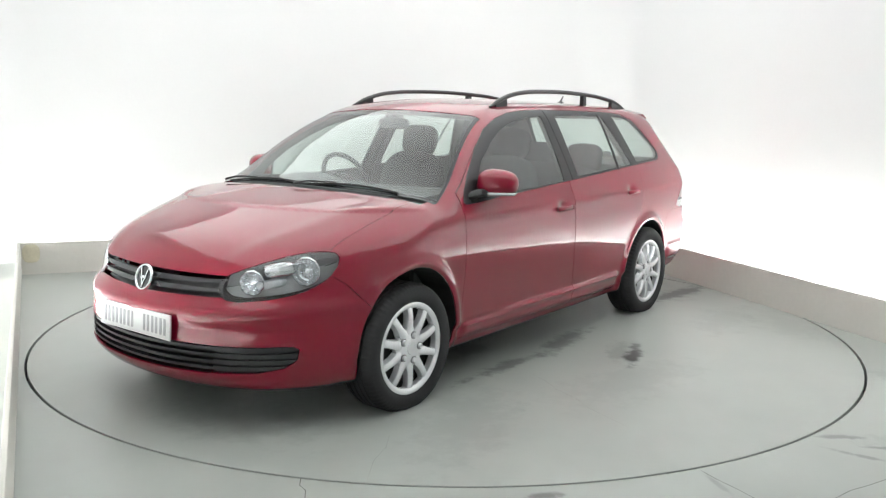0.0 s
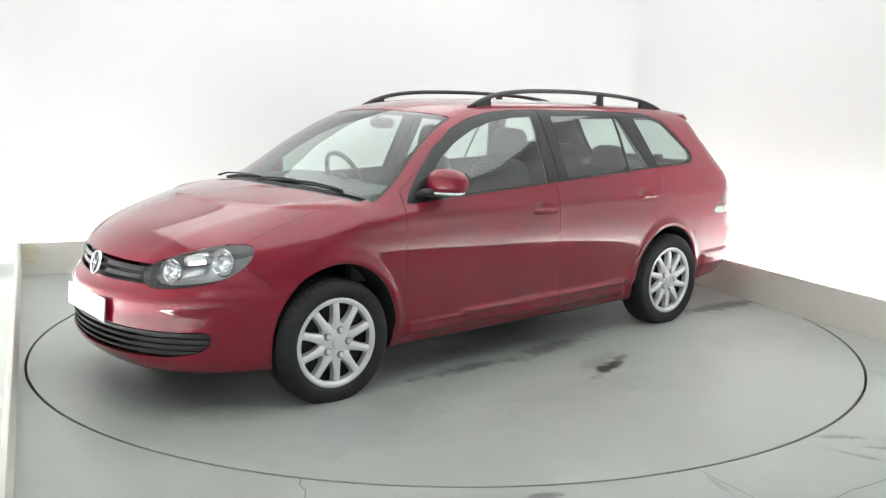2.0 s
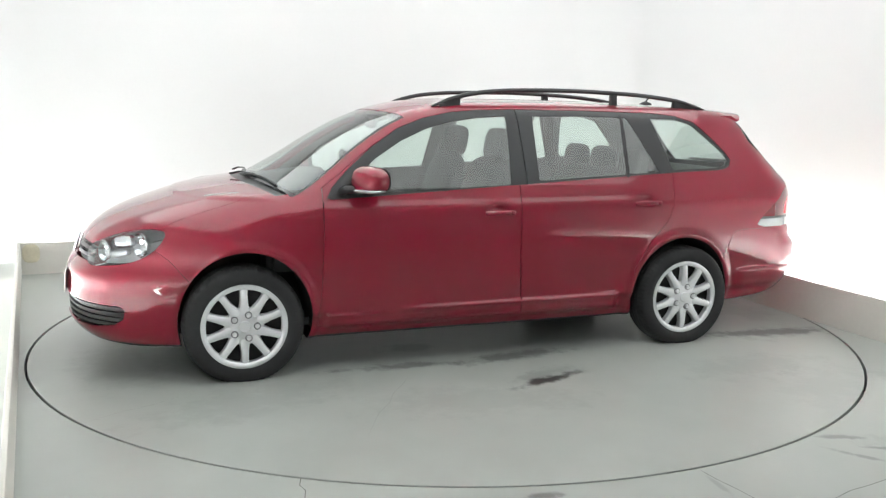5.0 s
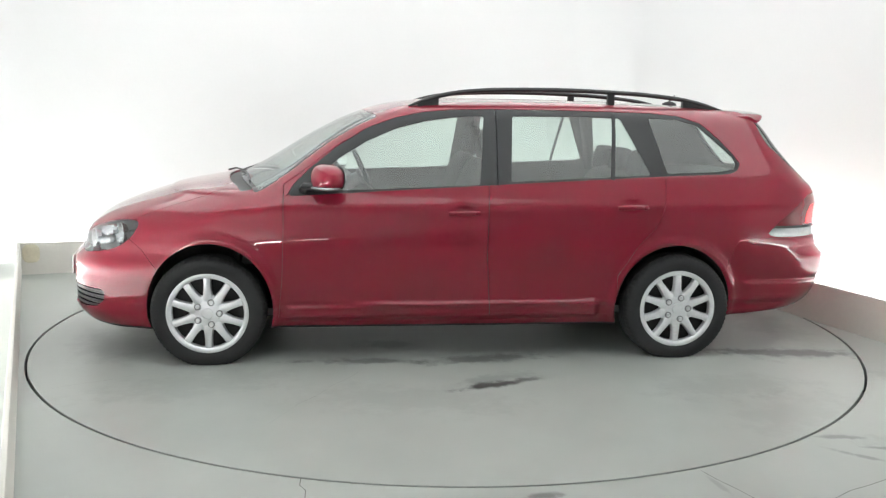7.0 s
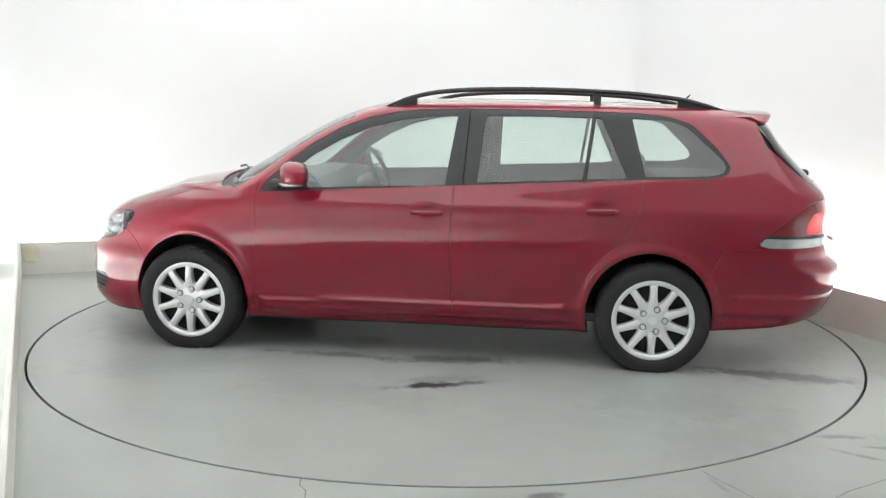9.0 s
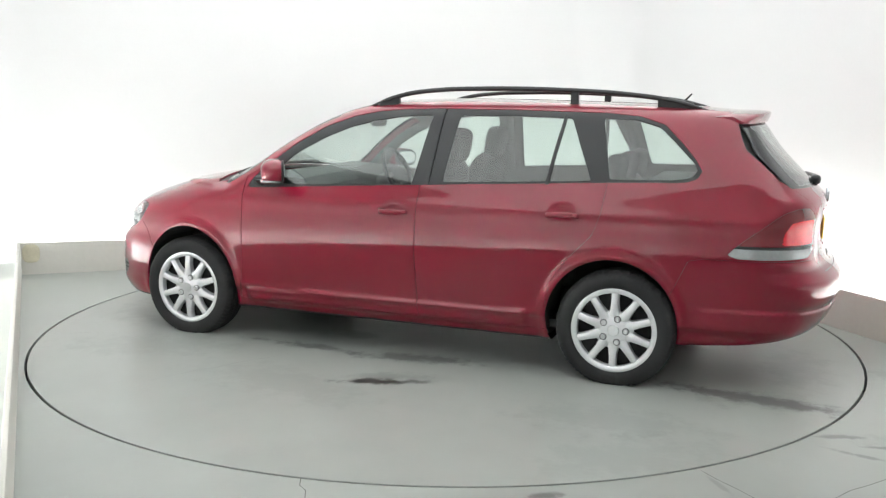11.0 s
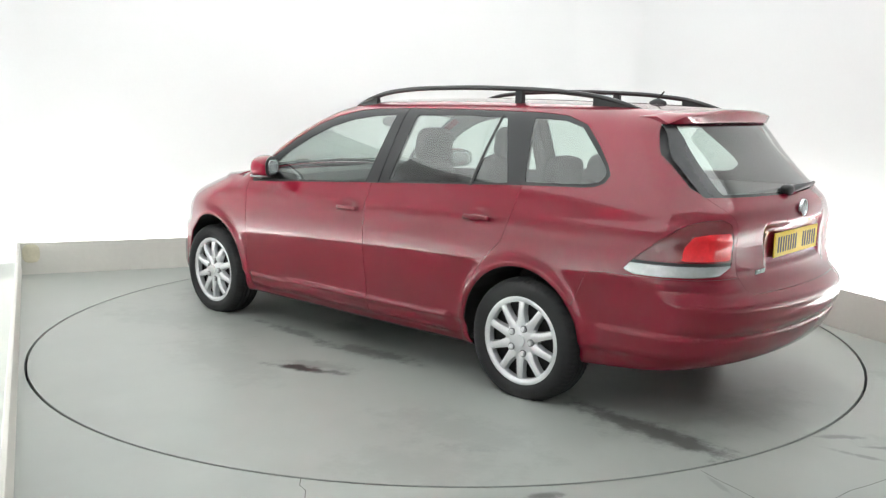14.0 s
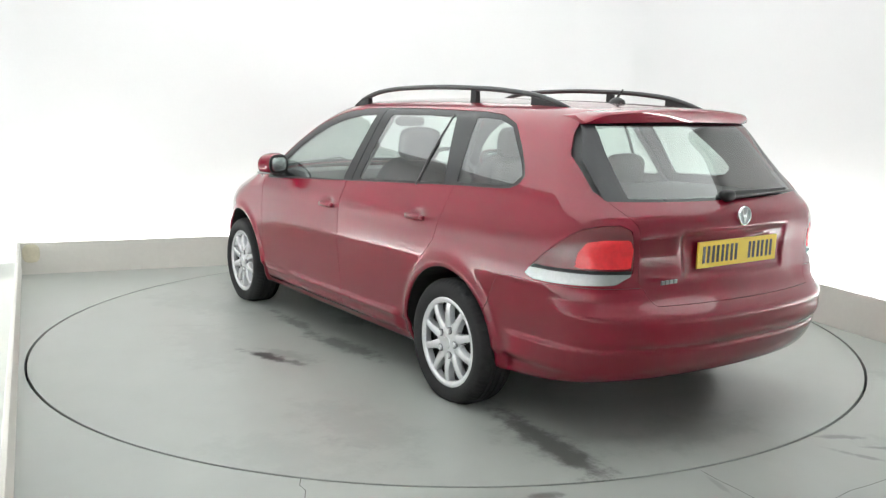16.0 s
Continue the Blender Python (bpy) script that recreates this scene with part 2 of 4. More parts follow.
def build_studio():
    # fixed floor with a round opening for the turntable
    n = 128
    inner = [(2.457 * math.cos(2 * math.pi * i / n), 2.457 * math.sin(2 * math.pi * i / n), 0) for i in range(n)]
    lim = (-3.6, 3.6, -7.2, 3.6)
    outer = []
    for i in range(n):
        c, s = math.cos(2 * math.pi * i / n), math.sin(2 * math.pi * i / n)
        k = min((lim[1] if c > 0 else lim[0]) / c if abs(c) > 1e-6 else 1e9, (lim[3] if s > 0 else lim[2]) / s if abs(s) > 1e-6 else 1e9)
        outer.append((c * k, s * k, 0))
    corners = [(lim[0], lim[2], 0), (lim[1], lim[2], 0), (lim[1], lim[3], 0), (lim[0], lim[3], 0)]
    deep = [(x, y, -0.12) for x, y, z in inner]
    v = inner + outer + deep + corners
    f = []
    for i in range(n):
        j = (i + 1) % n
        f.append((i, n + i, n + j, j))
        f.append((i, j, 2 * n + j, 2 * n + i))
        a, b = Vector(outer[i]), Vector(outer[j])
        if abs(a.x - b.x) > 1e-5 and abs(a.y - b.y) > 1e-5:
            c = min(range(4), key=lambda q: (Vector(corners[q]) - a).length + (Vector(corners[q]) - b).length)
            f.append((n + i, 3 * n + c, n + j))
    tagged(mesh_object("floor", v, f, M_FLOOR), "grey painted concrete studio floor with scuffs and tyre marks", "floor", kind="structure")
    pit = lathe([(2.6, -0.16), (2.6, -0.12)], 96)
    tagged(part("floor_pit", pit, M_UNDER, None), "dark shallow pit under the turntable", "pit", kind="structure")
    # expansion crack in the fixed floor
    bm = bmesh.new()
    zig = [(-1.335, -2.065), (-1.350, -2.12), (-1.338, -2.17), (-1.352, -2.23), (-1.365, -2.5), (-1.40, -3.2), (-1.45, -5.0)]
    for line in (zig, [(0.145, -2.475), (0.152, -2.56), (0.168, -2.65), (0.180, -2.76), (0.20, -3.1)], [(0.44, -2.84), (0.56, -2.80), (0.67, -2.785), (0.80, -2.76), (1.05, -2.74)]):
        for (x0, y0), (x1, y1) in zip(line, line[1:]):
            d = Vector((y0 - y1, x1 - x0)).normalized() * 0.0016
            q = [bm.verts.new(p) for p in ((x0 - d.x, y0 - d.y, 0.0015), (x0 + d.x, y0 + d.y, 0.0015), (x1 + d.x, y1 + d.y, 0.0015), (x1 - d.x, y1 - d.y, 0.0015))]
            bm.faces.new(q)
    tagged(part("floor_crack", bm, M_JOINT, None), "thin dark joint in the concrete floor", "floor joint", kind="structure")

    # low kerbs that hide the tubes
    h, th = 0.255, 0.022
    bm = box(-2.72, 2.395 + th, 2.51, 2.51 + th, -0.010, h)
    tagged(part("kerb_back", bm, M_KERB, None, bevel=0.006), "low off-white painted kerb along the back wall", "kerb", kind="structure")
    bm = box(2.395, 2.395 + th, -6.9, 2.508, -0.010, h)
    tagged(part("kerb_side", bm, M_KERB, None, bevel=0.006), "low off-white painted kerb along the side wall", "kerb", kind="structure")
    dx, dy = -2.32 + 2.722, -1.9 - 2.51
    a = math.degrees(math.atan2(dx, -dy))
    bm = box(-th, 0, -9.2, 0.07, -0.010, h, pose(-2.722, 2.51, 0, 0, 0, a))
    tagged(part("kerb_left", bm, M_KERB, None, bevel=0.006), "low off-white kerb with a worn edge", "kerb", kind="structure")
    # thin raised patch stands in for a yellowish smear on the kerb
    bm = blob(0.065, 0.006, 0.075, 3.0, m=pose(-2.645, 2.507, 0.172))
    tagged(part("stain_patch", bm, M_KERB_STAIN, None, smooth=True), "pale yellowish stain on the kerb corner, built as a thin raised patch", "foam patch")

    # seamless white wall: back and both sides, rounded where they meet
    def plan(r, x0, x1, y0, y1):
        p = [(x0, y0)]
        for cx, cy, a0 in ((x0 + r, y1 - r, 180), (x1 - r, y1 - r, 90)):
            for i in range(61):
                t = radians(a0 - 90 * i / 60)
                p.append((cx + r * math.cos(t), cy + r * math.sin(t)))
        return p + [(x1, y0)]
    H = 3.1
    inside, outside = plan(0.55, -3.25, 3.05, -7.0, 3.15), plan(0.65, -3.4, 3.2, -7.0, 3.3)
    k = len(inside)
    v = [(x, y, 0) for x, y in inside] + [(x, y, H) for x, y in inside] + [(x, y, 0) for x, y in outside] + [(x, y, H) for x, y in outside]
    f = []
    for i in range(k - 1):
        f += [(i, i + 1, k + i + 1, k + i), (2 * k + i + 1, 2 * k + i, 3 * k + i, 3 * k + i + 1), (k + i, k + i + 1, 3 * k + i + 1, 3 * k + i)]
    tagged(mesh_object("wall_cove", v, f, M_WALL, smooth=False), "seamless white painted studio wall, brightly lit from below", "wall", kind="structure")
    # unseen wall, added; its grey sets how dark the car's flank reflects
    tagged(part("wall_front", box(-3.4, 3.2, -7.15, -7.0, 0, H), M_FRONT, None), "unseen plain grey wall added behind the camera to close the room", "wall", kind="structure")
    tagged(part("ceiling", box(-3.5, 3.3, -7.2, 3.4, H + 0.002, H + 0.15), M_WALL, None), "plain white studio ceiling", "ceiling", kind="structure")
    # access panel, barely proud of the back wall
    tagged(part("wall_panel", box(-1.62, -0.2, 3.1475, 3.1493, 0.6, 1.37), M_WALL, None), "flush white access panel in the back wall", "wall panel", kind="structure")

    # tubes behind the kerbs, ceiling diffusers
    tube = []
    for x in (-2.0, -0.5, 1.0):
        tube.append((x, 2.95, 0, 1.4))
    for y in (2.0, 0.5, -1.0, -2.5, -4.0, -5.5):
        tube.append((2.90, y, 90, 1.4))
    # extra row, added to brighten the floor along the side wall
    for y in (1.25, -0.25, -1.75, -3.25):
        tube.append((2.80, y, 90, 1.4))
    for x, y in ((-3.00, 1.6), (-2.92, 0.1), (-2.82, -1.4), (-2.70, -2.9), (-2.60, -4.4), (-2.50, -5.9)):
        tube.append((x, y, 90, 1.4))
        # second batten of each pair is added to brighten the left wall
        tube.append((x - 0.14, y, 90, 1.4))
    first = None
    for x, y, a, l in tube:
        if first is None:
            first = tagged(new("tube_light"), "white fluorescent batten lying behind the kerb", "tube light", "tube lights")
            part("batten", box(-0.72, 0.72, -0.035, 0.035, 0.0, 0.03), M_KERB, first)
            part("tube", lathe([(0.019, -0.7), (0.019, 0.7)], 12, pose(0, 0, 0.055, 0, 90, 0)), M_TUBE, first, "glowing tube")
            first.matrix_basis = pose(x, y, 0.0, 0, 0, a)
        else:
            copy_thing(first, pose(x, y, 0.0, 0, 0, a))
    first = None
    for x, y in ((-1.50, -1.65), (1.40, -1.65), (-1.50, 1.45), (1.40, 1.45)):
        if first is None:
            first = tagged(new("ceiling_light"), "large white luminous ceiling panel", "ceiling light", "ceiling lights")
            part("frame", box(-1.449, 1.449, -1.549, 1.549, 0.0, 0.05), M_KERB, first)
            part("diffuser", box(-1.444, 1.444, -1.544, 1.544, -0.008, -0.0005), M_PANEL, first)
            first.matrix_basis = pose(x, y, H - 0.05)
        else:
            copy_thing(first, pose(x, y, H - 0.05))


def build_turntable():
    bm = lathe([(R_TABLE - 0.02, -0.10), (R_TABLE, -0.10), (R_TABLE, -0.002), (R_TABLE - 0.002, 0.0)], 160)
    table = new("turntable")
    tagged(table, "round grey painted turntable set flush in the floor", "turntable")
    part("deck", bm, M_TABLE, table)
    for line in (((0.56, 1.0), (0.62, 1.12), (0.70, 1.23), (0.76, 1.37), (0.84, 1.48), (0.96, 1.75)), ((1.69, 0.99), (1.80, 1.07), (1.93, 1.12), (2.08, 1.22))):
        bm = bmesh.new()
        prev = None
        for i, (x, y) in enumerate(line):
            a, b = Vector(line[max(i - 1, 0)]), Vector(line[min(i + 1, len(line) - 1)])
            d = (b - a).normalized()
            w = 0.0006 if 0 < i < len(line) - 1 else 0.0002
            q = (bm.verts.new((x - d.y * w, y + d.x * w, 0.0012)), bm.verts.new((x + d.y * w, y - d.x * w, 0.0012)))
            if prev:
                bm.faces.new((prev[0], prev[1], q[1], q[0]))
            prev = q
        part("crack", bm, M_CRACK, table, "hairline crack in the paint")
    return table


# ---- the car's outer form: a closed surface form(x, y, z) = 0, x forward, y to its left, z up ----
def curve(*pts):
    """A smooth curve through the points, as a function."""
    xs, ys = np.array([p[0] for p in pts], float), np.array([p[1] for p in pts], float)
    s = np.diff(ys) / np.diff(xs)
    m = np.concatenate([[s[0]], (s[:-1] * np.diff(xs)[1:] + s[1:] * np.diff(xs)[:-1]) / (np.diff(xs)[1:] + np.diff(xs)[:-1]), [s[-1]]])

    def at(x):
        x = np.clip(x, xs[0], xs[-1])
        i = np.clip(np.searchsorted(xs, x) - 1, 0, len(xs) - 2)
        h = xs[i + 1] - xs[i]
        t = (x - xs[i]) / h
        return (ys[i] * (1 + 2 * t) * (1 - t) ** 2 + m[i] * h * t * (1 - t) ** 2
                + ys[i + 1] * t * t * (3 - 2 * t) + m[i + 1] * h * t * t * (t - 1))
    return at


top_line = curve((-2.6, 1.297), (-2.2, 1.351), (-1.9, 1.381), (-1.5, 1.411), (-1.0, 1.428), (-0.5, 1.436), (-0.1, 1.434), (0.15, 1.426), (0.33, 1.402),
                 (0.55, 1.332), (0.8, 1.205), (1.0, 1.083), (1.1, 1.026), (1.18, 0.986), (1.215, 0.977), (1.3, 0.965), (1.4, 0.949), (1.6, 0.910), (1.8, 0.852), (1.95, 0.784), (2.1, 0.676), (2.3, 0.509))
plan_line = curve((-2.6, 0.715), (-2.2, 0.770), (-1.9, 0.806), (-1.6, 0.830), (-1.2, 0.850), (-0.6, 0.864), (0.3, 0.869), (0.9, 0.870), (1.3, 0.868), (1.6, 0.857), (1.9, 0.822), (2.3, 0.733))
side_line = curve((0.10, 0.17), (0.20, 0.066), (0.25, 0.045), (0.30, 0.034), (0.325, 0.018), (0.36, 0.014), (0.45, 0.007), (0.55, 0.0), (0.66, -0.004), (0.78, 0.002), (0.86, 0.011), (0.895, 0.027), (0.95, 0.050),
                  (1.0, 0.072), (1.1, 0.123), (1.2, 0.178), (1.3, 0.236), (1.42, 0.313), (1.6, 0.438))
front_line = curve((0.10, 1.990), (0.18, 2.090), (0.24, 2.145), (0.33, 2.160), (0.45, 2.152), (0.535, 2.142), (0.575, 2.104), (0.66, 2.078), (0.72, 2.045), (0.78, 1.965), (0.9, 1.64))
rear_line = curve((0.10, -2.013), (0.2, -2.109), (0.3, -2.268), (0.40, -2.330), (0.43, -2.340), (0.455, -2.358), (0.52, -2.366), (0.565, -2.360), (0.59, -2.335), (0.62, -2.295), (0.66, -2.268), (0.72, -2.258), (0.80, -2.254), (0.90, -2.262), (0.955, -2.247),
                  (1.0, -2.205), (1.1, -2.103), (1.2, -2.012), (1.3, -1.942), (1.36, -1.900), (1.5, -1.776))
fillet = curve((-2.4, 0.11), (-1.6, 0.10), (0.2, 0.09), (0.8, 0.08), (1.1, 0.12), (1.5, 0.16), (2.0, 0.15))


def smooth(a, b, x):
    t = np.clip((x - a) / (b - a), 0, 1)
    return t * t * (3 - 2 * t)


def soft_max(a, b, k):
    h = np.maximum(k - np.abs(a - b), 0) / k
    return np.maximum(a, b) + h * h * k * 0.25


def faces_of_form(x, y, z):
    """How far a place lies outside the sides, the top, the front and the back."""
    y = np.abs(y)
    y2 = y * y
    arch = 0.0
    for wx, az in ((1.278, 0.358), (-1.265, 0.340)):
        r = np.hypot((x - wx) / 0.332, (z - 0.30) / az) * 0.345
        arch = arch + 0.015 * np.exp(-((r - 0.362) / 0.028) ** 2) * (z > 0.15)
    # moulded strip along the foot of the doors
    zc = 0.328 - 0.014 * x
    strip = 0.024 * smooth(zc + 0.011, zc - 0.011, z) * smooth(0.215, 0.265, z) * smooth(-0.86, -0.80, x) * smooth(0.90, 0.84, x)
    grip = 0.0
    for hx, hz in ((-0.078, 0.836), (-1.005, 0.864)):
        grip = grip + 0.018 * np.exp(-((x - hx) / 0.050) ** 2 - ((z - hz) / 0.024) ** 2)
    step = 0.010 * smooth(0.432, 0.412, z) * smooth(0.10, 0.16, z) * smooth(-1.66, -1.74, x)
    side = y - (plan_line(x) - side_line(z) + arch + strip + step - grip)
    fore = smooth(0.85, 1.30, x)
    ridge = smooth(1.12, 1.60, x) * (0.013 * np.exp(-((y - 0.665 + 0.33 * np.clip(x - 1.30, 0, 1)) / 0.05) ** 2) - 0.002 * np.exp(-((y - 0.52 + 0.29 * np.clip(x - 1.30, 0, 1)) / 0.08) ** 2))
    crown = (0.095 - 0.04 * fore) * y2 - ridge
    xs = x + 0.24 * y2
    e = 0.02
    slope = (top_line(xs + e) - top_line(xs - e)) / (2 * e)
    top = (z - top_line(xs) + crown) / np.sqrt(1 + slope * slope)
    front = (x - front_line(z) + 0.35 * y2 + 0.9 * y2 ** 3) * 0.85
    recess = 0.016 * smooth(0.345, 0.315, y - 0.15 * (z - 0.79)) * smooth(0.690, 0.715, z) * smooth(0.895, 0.865, z)
    full = 0.045 * smooth(0.40, 0.72, y) * smooth(0.575, 0.66, z) * smooth(1.02, 0.82, z)
    back = -(x - rear_line(z) - 0.22 * y2 - 0.55 * y2 ** 3 - recess + full + step)
    back = back / np.sqrt(1 + np.clip((z - 0.95) / 0.1, 0, 1) * 0.62)
    return side, top, front, back


def form(x, y, z):
    side, top, front, back = faces_of_form(x, y, z)
    f = soft_max(side, top, fillet(x))
    f = soft_max(f, front, 0.06)
    f = soft_max(f, back, 0.09)
    low = 0.178 + 0.042 * smooth(-1.40, -1.55, x) + 0.06 * np.clip((-x - 1.65) / 0.6, 0, 1)
    return soft_max(f, low - z, 0.03)


def form_slope(p):
    e = 0.003
    return np.stack([form(p[:, 0] + dx, p[:, 1] + dy, p[:, 2] + dz) - form(p[:, 0] - dx, p[:, 1] - dy, p[:, 2] - dz)
                     for dx, dy, dz in ((e, 0, 0), (0, e, 0), (0, 0, e))], 1) / (2 * e)


def onto(p, level=0.0, times=4):
    """Moves points onto the surface, level metres outside it."""
    for _ in range(times):
        g = form_slope(p)
        p = p - ((form(p[:, 0], p[:, 1], p[:, 2]) - level) / np.maximum((g * g).sum(1), 0.05))[:, None] * g
    return p


# ---- panels: the form is meshed once and then parted along shut lines ----
def skin(level, h):
    """Triangles of the surface form = level."""
    xs, ys, zs = np.arange(-2.46, 2.30, h), np.arange(-0.96, 0.9601, h), np.arange(0.10, 1.52, h)
    X, Y, Z = np.meshgrid(xs, ys, zs, indexing="ij")
    F = form(X, Y, Z) - level
    S = F < 0
    a = S[:-1, :-1, :-1].astype(np.int8)
    for dx in (0, 1):
        for dy in (0, 1):
            for dz in (0, 1):
                if dx or dy or dz:
                    a = a + S[dx:S.shape[0] - 1 + dx, dy:S.shape[1] - 1 + dy, dz:S.shape[2] - 1 + dz]
    mixed = (a > 0) & (a < 8)
    idx = -np.ones(mixed.shape, int)
    idx[mixed] = np.arange(mixed.sum())
    c = np.argwhere(mixed)
    V = np.stack([xs[c[:, 0]], ys[c[:, 1]], zs[c[:, 2]]], 1) + h / 2
    V = onto(V, level, 6)
    quads = []
    for ax in range(3):
        o1, o2 = (ax + 1) % 3, (ax + 2) % 3
        lo = [slice(None)] * 3
        hi = [slice(None)] * 3
        lo[ax], hi[ax] = slice(0, -1), slice(1, None)
        cross = np.argwhere(S[tuple(lo)] != S[tuple(hi)])
        ok = (cross[:, o1] > 0) & (cross[:, o2] > 0) & (cross[:, o1] < S.shape[o1] - 1) & (cross[:, o2] < S.shape[o2] - 1)
        cross = cross[ok]
        flip = S[tuple(lo)][tuple(cross.T)]
        corner = []
        for d1, d2 in ((-1, -1), (0, -1), (0, 0), (-1, 0)):
            q = cross.copy()
            q[:, o1] += d1
            q[:, o2] += d2
            corner.append(idx[tuple(q.T)])
        q = np.stack(corner, 1)
        q[~flip] = q[~flip][:, ::-1]
        quads.append(q)
    Q = np.concatenate(quads)
    Q = Q[(Q >= 0).all(1)]
    return V, np.concatenate([Q[:, [0, 1, 2]], Q[:, [0, 2, 3]]])


def cut(V, T, field):
    """Parts triangles along field = 0: (points, triangles inside, triangles outside)."""
    d = field(V)
    d = np.where(np.abs(d) < 1e-6, 1e-6, d)
    s = (d < 0)[T]
    n = s.sum(1)
    ins, out = [T[n == 3]], [T[n == 0]]
    mixed = T[(n == 1) | (n == 2)]
    if len(mixed):
        sm = (d < 0)[mixed]
        lone = np.where(sm.sum(1) == 1, sm.argmax(1), (~sm).argmax(1))
        r = np.arange(len(mixed))
        a, b, c = mixed[r, lone], mixed[r, (lone + 1) % 3], mixed[r, (lone + 2) % 3]
        e = np.concatenate([np.stack([a, b], 1), np.stack([a, c], 1)])
        e.sort(1)
        u, inv = np.unique(e, axis=0, return_inverse=True)
        inv = inv.ravel()
        t = d[u[:, 0]] / (d[u[:, 0]] - d[u[:, 1]])
        new_v = V[u[:, 0]] + (V[u[:, 1]] - V[u[:, 0]]) * t[:, None]
        ab, ac = len(V) + inv[:len(mixed)], len(V) + inv[len(mixed):]
        V = np.concatenate([V, new_v])
        tip = np.stack([a, ab, ac], 1)
        rest = np.concatenate([np.stack([ab, b, c], 1), np.stack([ab, c, ac], 1)])
        lone_in = sm[r, lone]
        two = np.concatenate([lone_in, lone_in])
        ins += [tip[lone_in], rest[~two]]
        out += [tip[~lone_in], rest[two]]
    return V, np.concatenate(ins), np.concatenate(out)


def outline(pts, u, v, rounds=0):
    """Signed distance to a polygon, negative inside."""
    p = np.array(pts, float)
    for _ in range(rounds):
        q = np.roll(p, -1, 0)
        p = np.stack([p * 0.75 + q * 0.25, p * 0.25 + q * 0.75], 1).reshape(-1, 2)
    best = np.full(u.shape, 1e9)
    odd = np.zeros(u.shape, bool)
    for (x0, y0), (x1, y1) in zip(p, np.roll(p, -1, 0)):
        ex, ey = x1 - x0, y1 - y0
        wx, wy = u - x0, v - y0
        t = np.clip((wx * ex + wy * ey) / max(ex * ex + ey * ey, 1e-12), 0, 1)
        best = np.minimum(best, (wx - ex * t) ** 2 + (wy - ey * t) ** 2)
        if abs(ey) > 1e-12:
            odd ^= ((y0 > v) != (y1 > v)) & (u < x0 + ex * (v - y0) / ey)
    return np.where(odd, -1, 1) * np.sqrt(best)


def top_of(V):
    return faces_of_form(V[:, 0], V[:, 1], V[:, 2])[1]


def side_of(V):
    return faces_of_form(V[:, 0], V[:, 1], V[:, 2])[0]


DLO = [(0.868, 0.905), (0.835, 0.965), (0.747, 1.052), (0.60, 1.168), (0.44, 1.266), (0.284, 1.322), (0.128, 1.354), (-0.03, 1.368), (-0.25, 1.374), (-0.67, 1.372), (-1.17, 1.362), (-1.33, 1.348),
       (-1.46, 1.308), (-1.56, 1.215), (-1.632, 1.134), (-1.662, 1.088), (-1.645, 1.052), (-1.60, 1.033), (-1.546, 1.027), (-1.23, 1.017), (-0.334, 0.971), (0.593, 0.920)]
PANES = {"front_window": [(0.735, 0.930), (0.708, 1.000), (0.590, 1.108), (0.437, 1.199), (0.283, 1.265), (0.13, 1.305), (-0.027, 1.328), (-0.205, 1.337), (-0.163, 0.966)],
         "rear_window": [(-0.336, 0.984), (-0.366, 1.338), (-0.70, 1.341), (-0.985, 1.334), (-1.128, 1.022)],
         "quarter_window": [(-1.222, 1.032), (-1.150, 1.335), (-1.327, 1.328), (-1.439, 1.296), (-1.541, 1.202), (-1.62, 1.126), (-1.640, 1.088), (-1.618, 1.056), (-1.535, 1.040)]}


def f_dlo(V):
    return np.maximum(outline(DLO, V[:, 0], V[:, 2]), top_of(V) + 0.014)


def f_pane(name):
    def field(V):
        return np.maximum(outline(PANES[name], V[:, 0], V[:, 2]), 0.4 - np.abs(V[:, 1]))
    return field


def f_screen(V):
    xs = V[:, 0] + 0.24 * V[:, 1] ** 2
    return np.maximum.reduce([xs - 1.19, 0.465 - xs, side_of(V) + 0.036 + 0.02 * np.clip(1.3 - V[:, 2], 0, 1), 0.9 - V[:, 2]])


def f_screen_clear(V):
    xs = V[:, 0] + 0.24 * V[:, 1] ** 2
    return np.maximum.reduce([f_screen(V) + 0.003, xs - 1.165, side_of(V) + 0.052])


def f_cowl(V):
    xs = V[:, 0] + 0.24 * V[:, 1] ** 2
    return np.maximum.reduce([xs - 1.255, 1.16 - xs, side_of(V) + 0.07, 0.9 - V[:, 2]])


def f_arch(V):
    r = np.minimum(np.hypot((V[:, 0] - 1.278) / 0.332, (V[:, 2] - 0.30) / 0.358), np.hypot((V[:, 0] + 1.265) / 0.332, (V[:, 2] - 0.30) / 0.340)) * 0.345
    return np.maximum(r - 0.345, 0.5 - np.abs(V[:, 1]))


def f_headlamp(V):
    u = -0.747 * (V[:, 0] - 2.02) + 0.664 * (np.abs(V[:, 1]) - 0.43)
    p = [(-0.02, 0.60), (0.005, 0.664), (0.135, 0.713), (0.256, 0.748), (0.376, 0.768), (0.468, 0.765), (0.502, 0.745), (0.475, 0.682), (0.406, 0.630), (0.323, 0.599), (0.206, 0.578), (0.03, 0.562)]
    return np.maximum(outline(p, u, V[:, 2], 1), 1.4 - V[:, 0])


def tail_uv(V):
    return -0.782 * (V[:, 0] + 1.818) - 0.624 * (np.abs(V[:, 1]) - 0.829), V[:, 2]


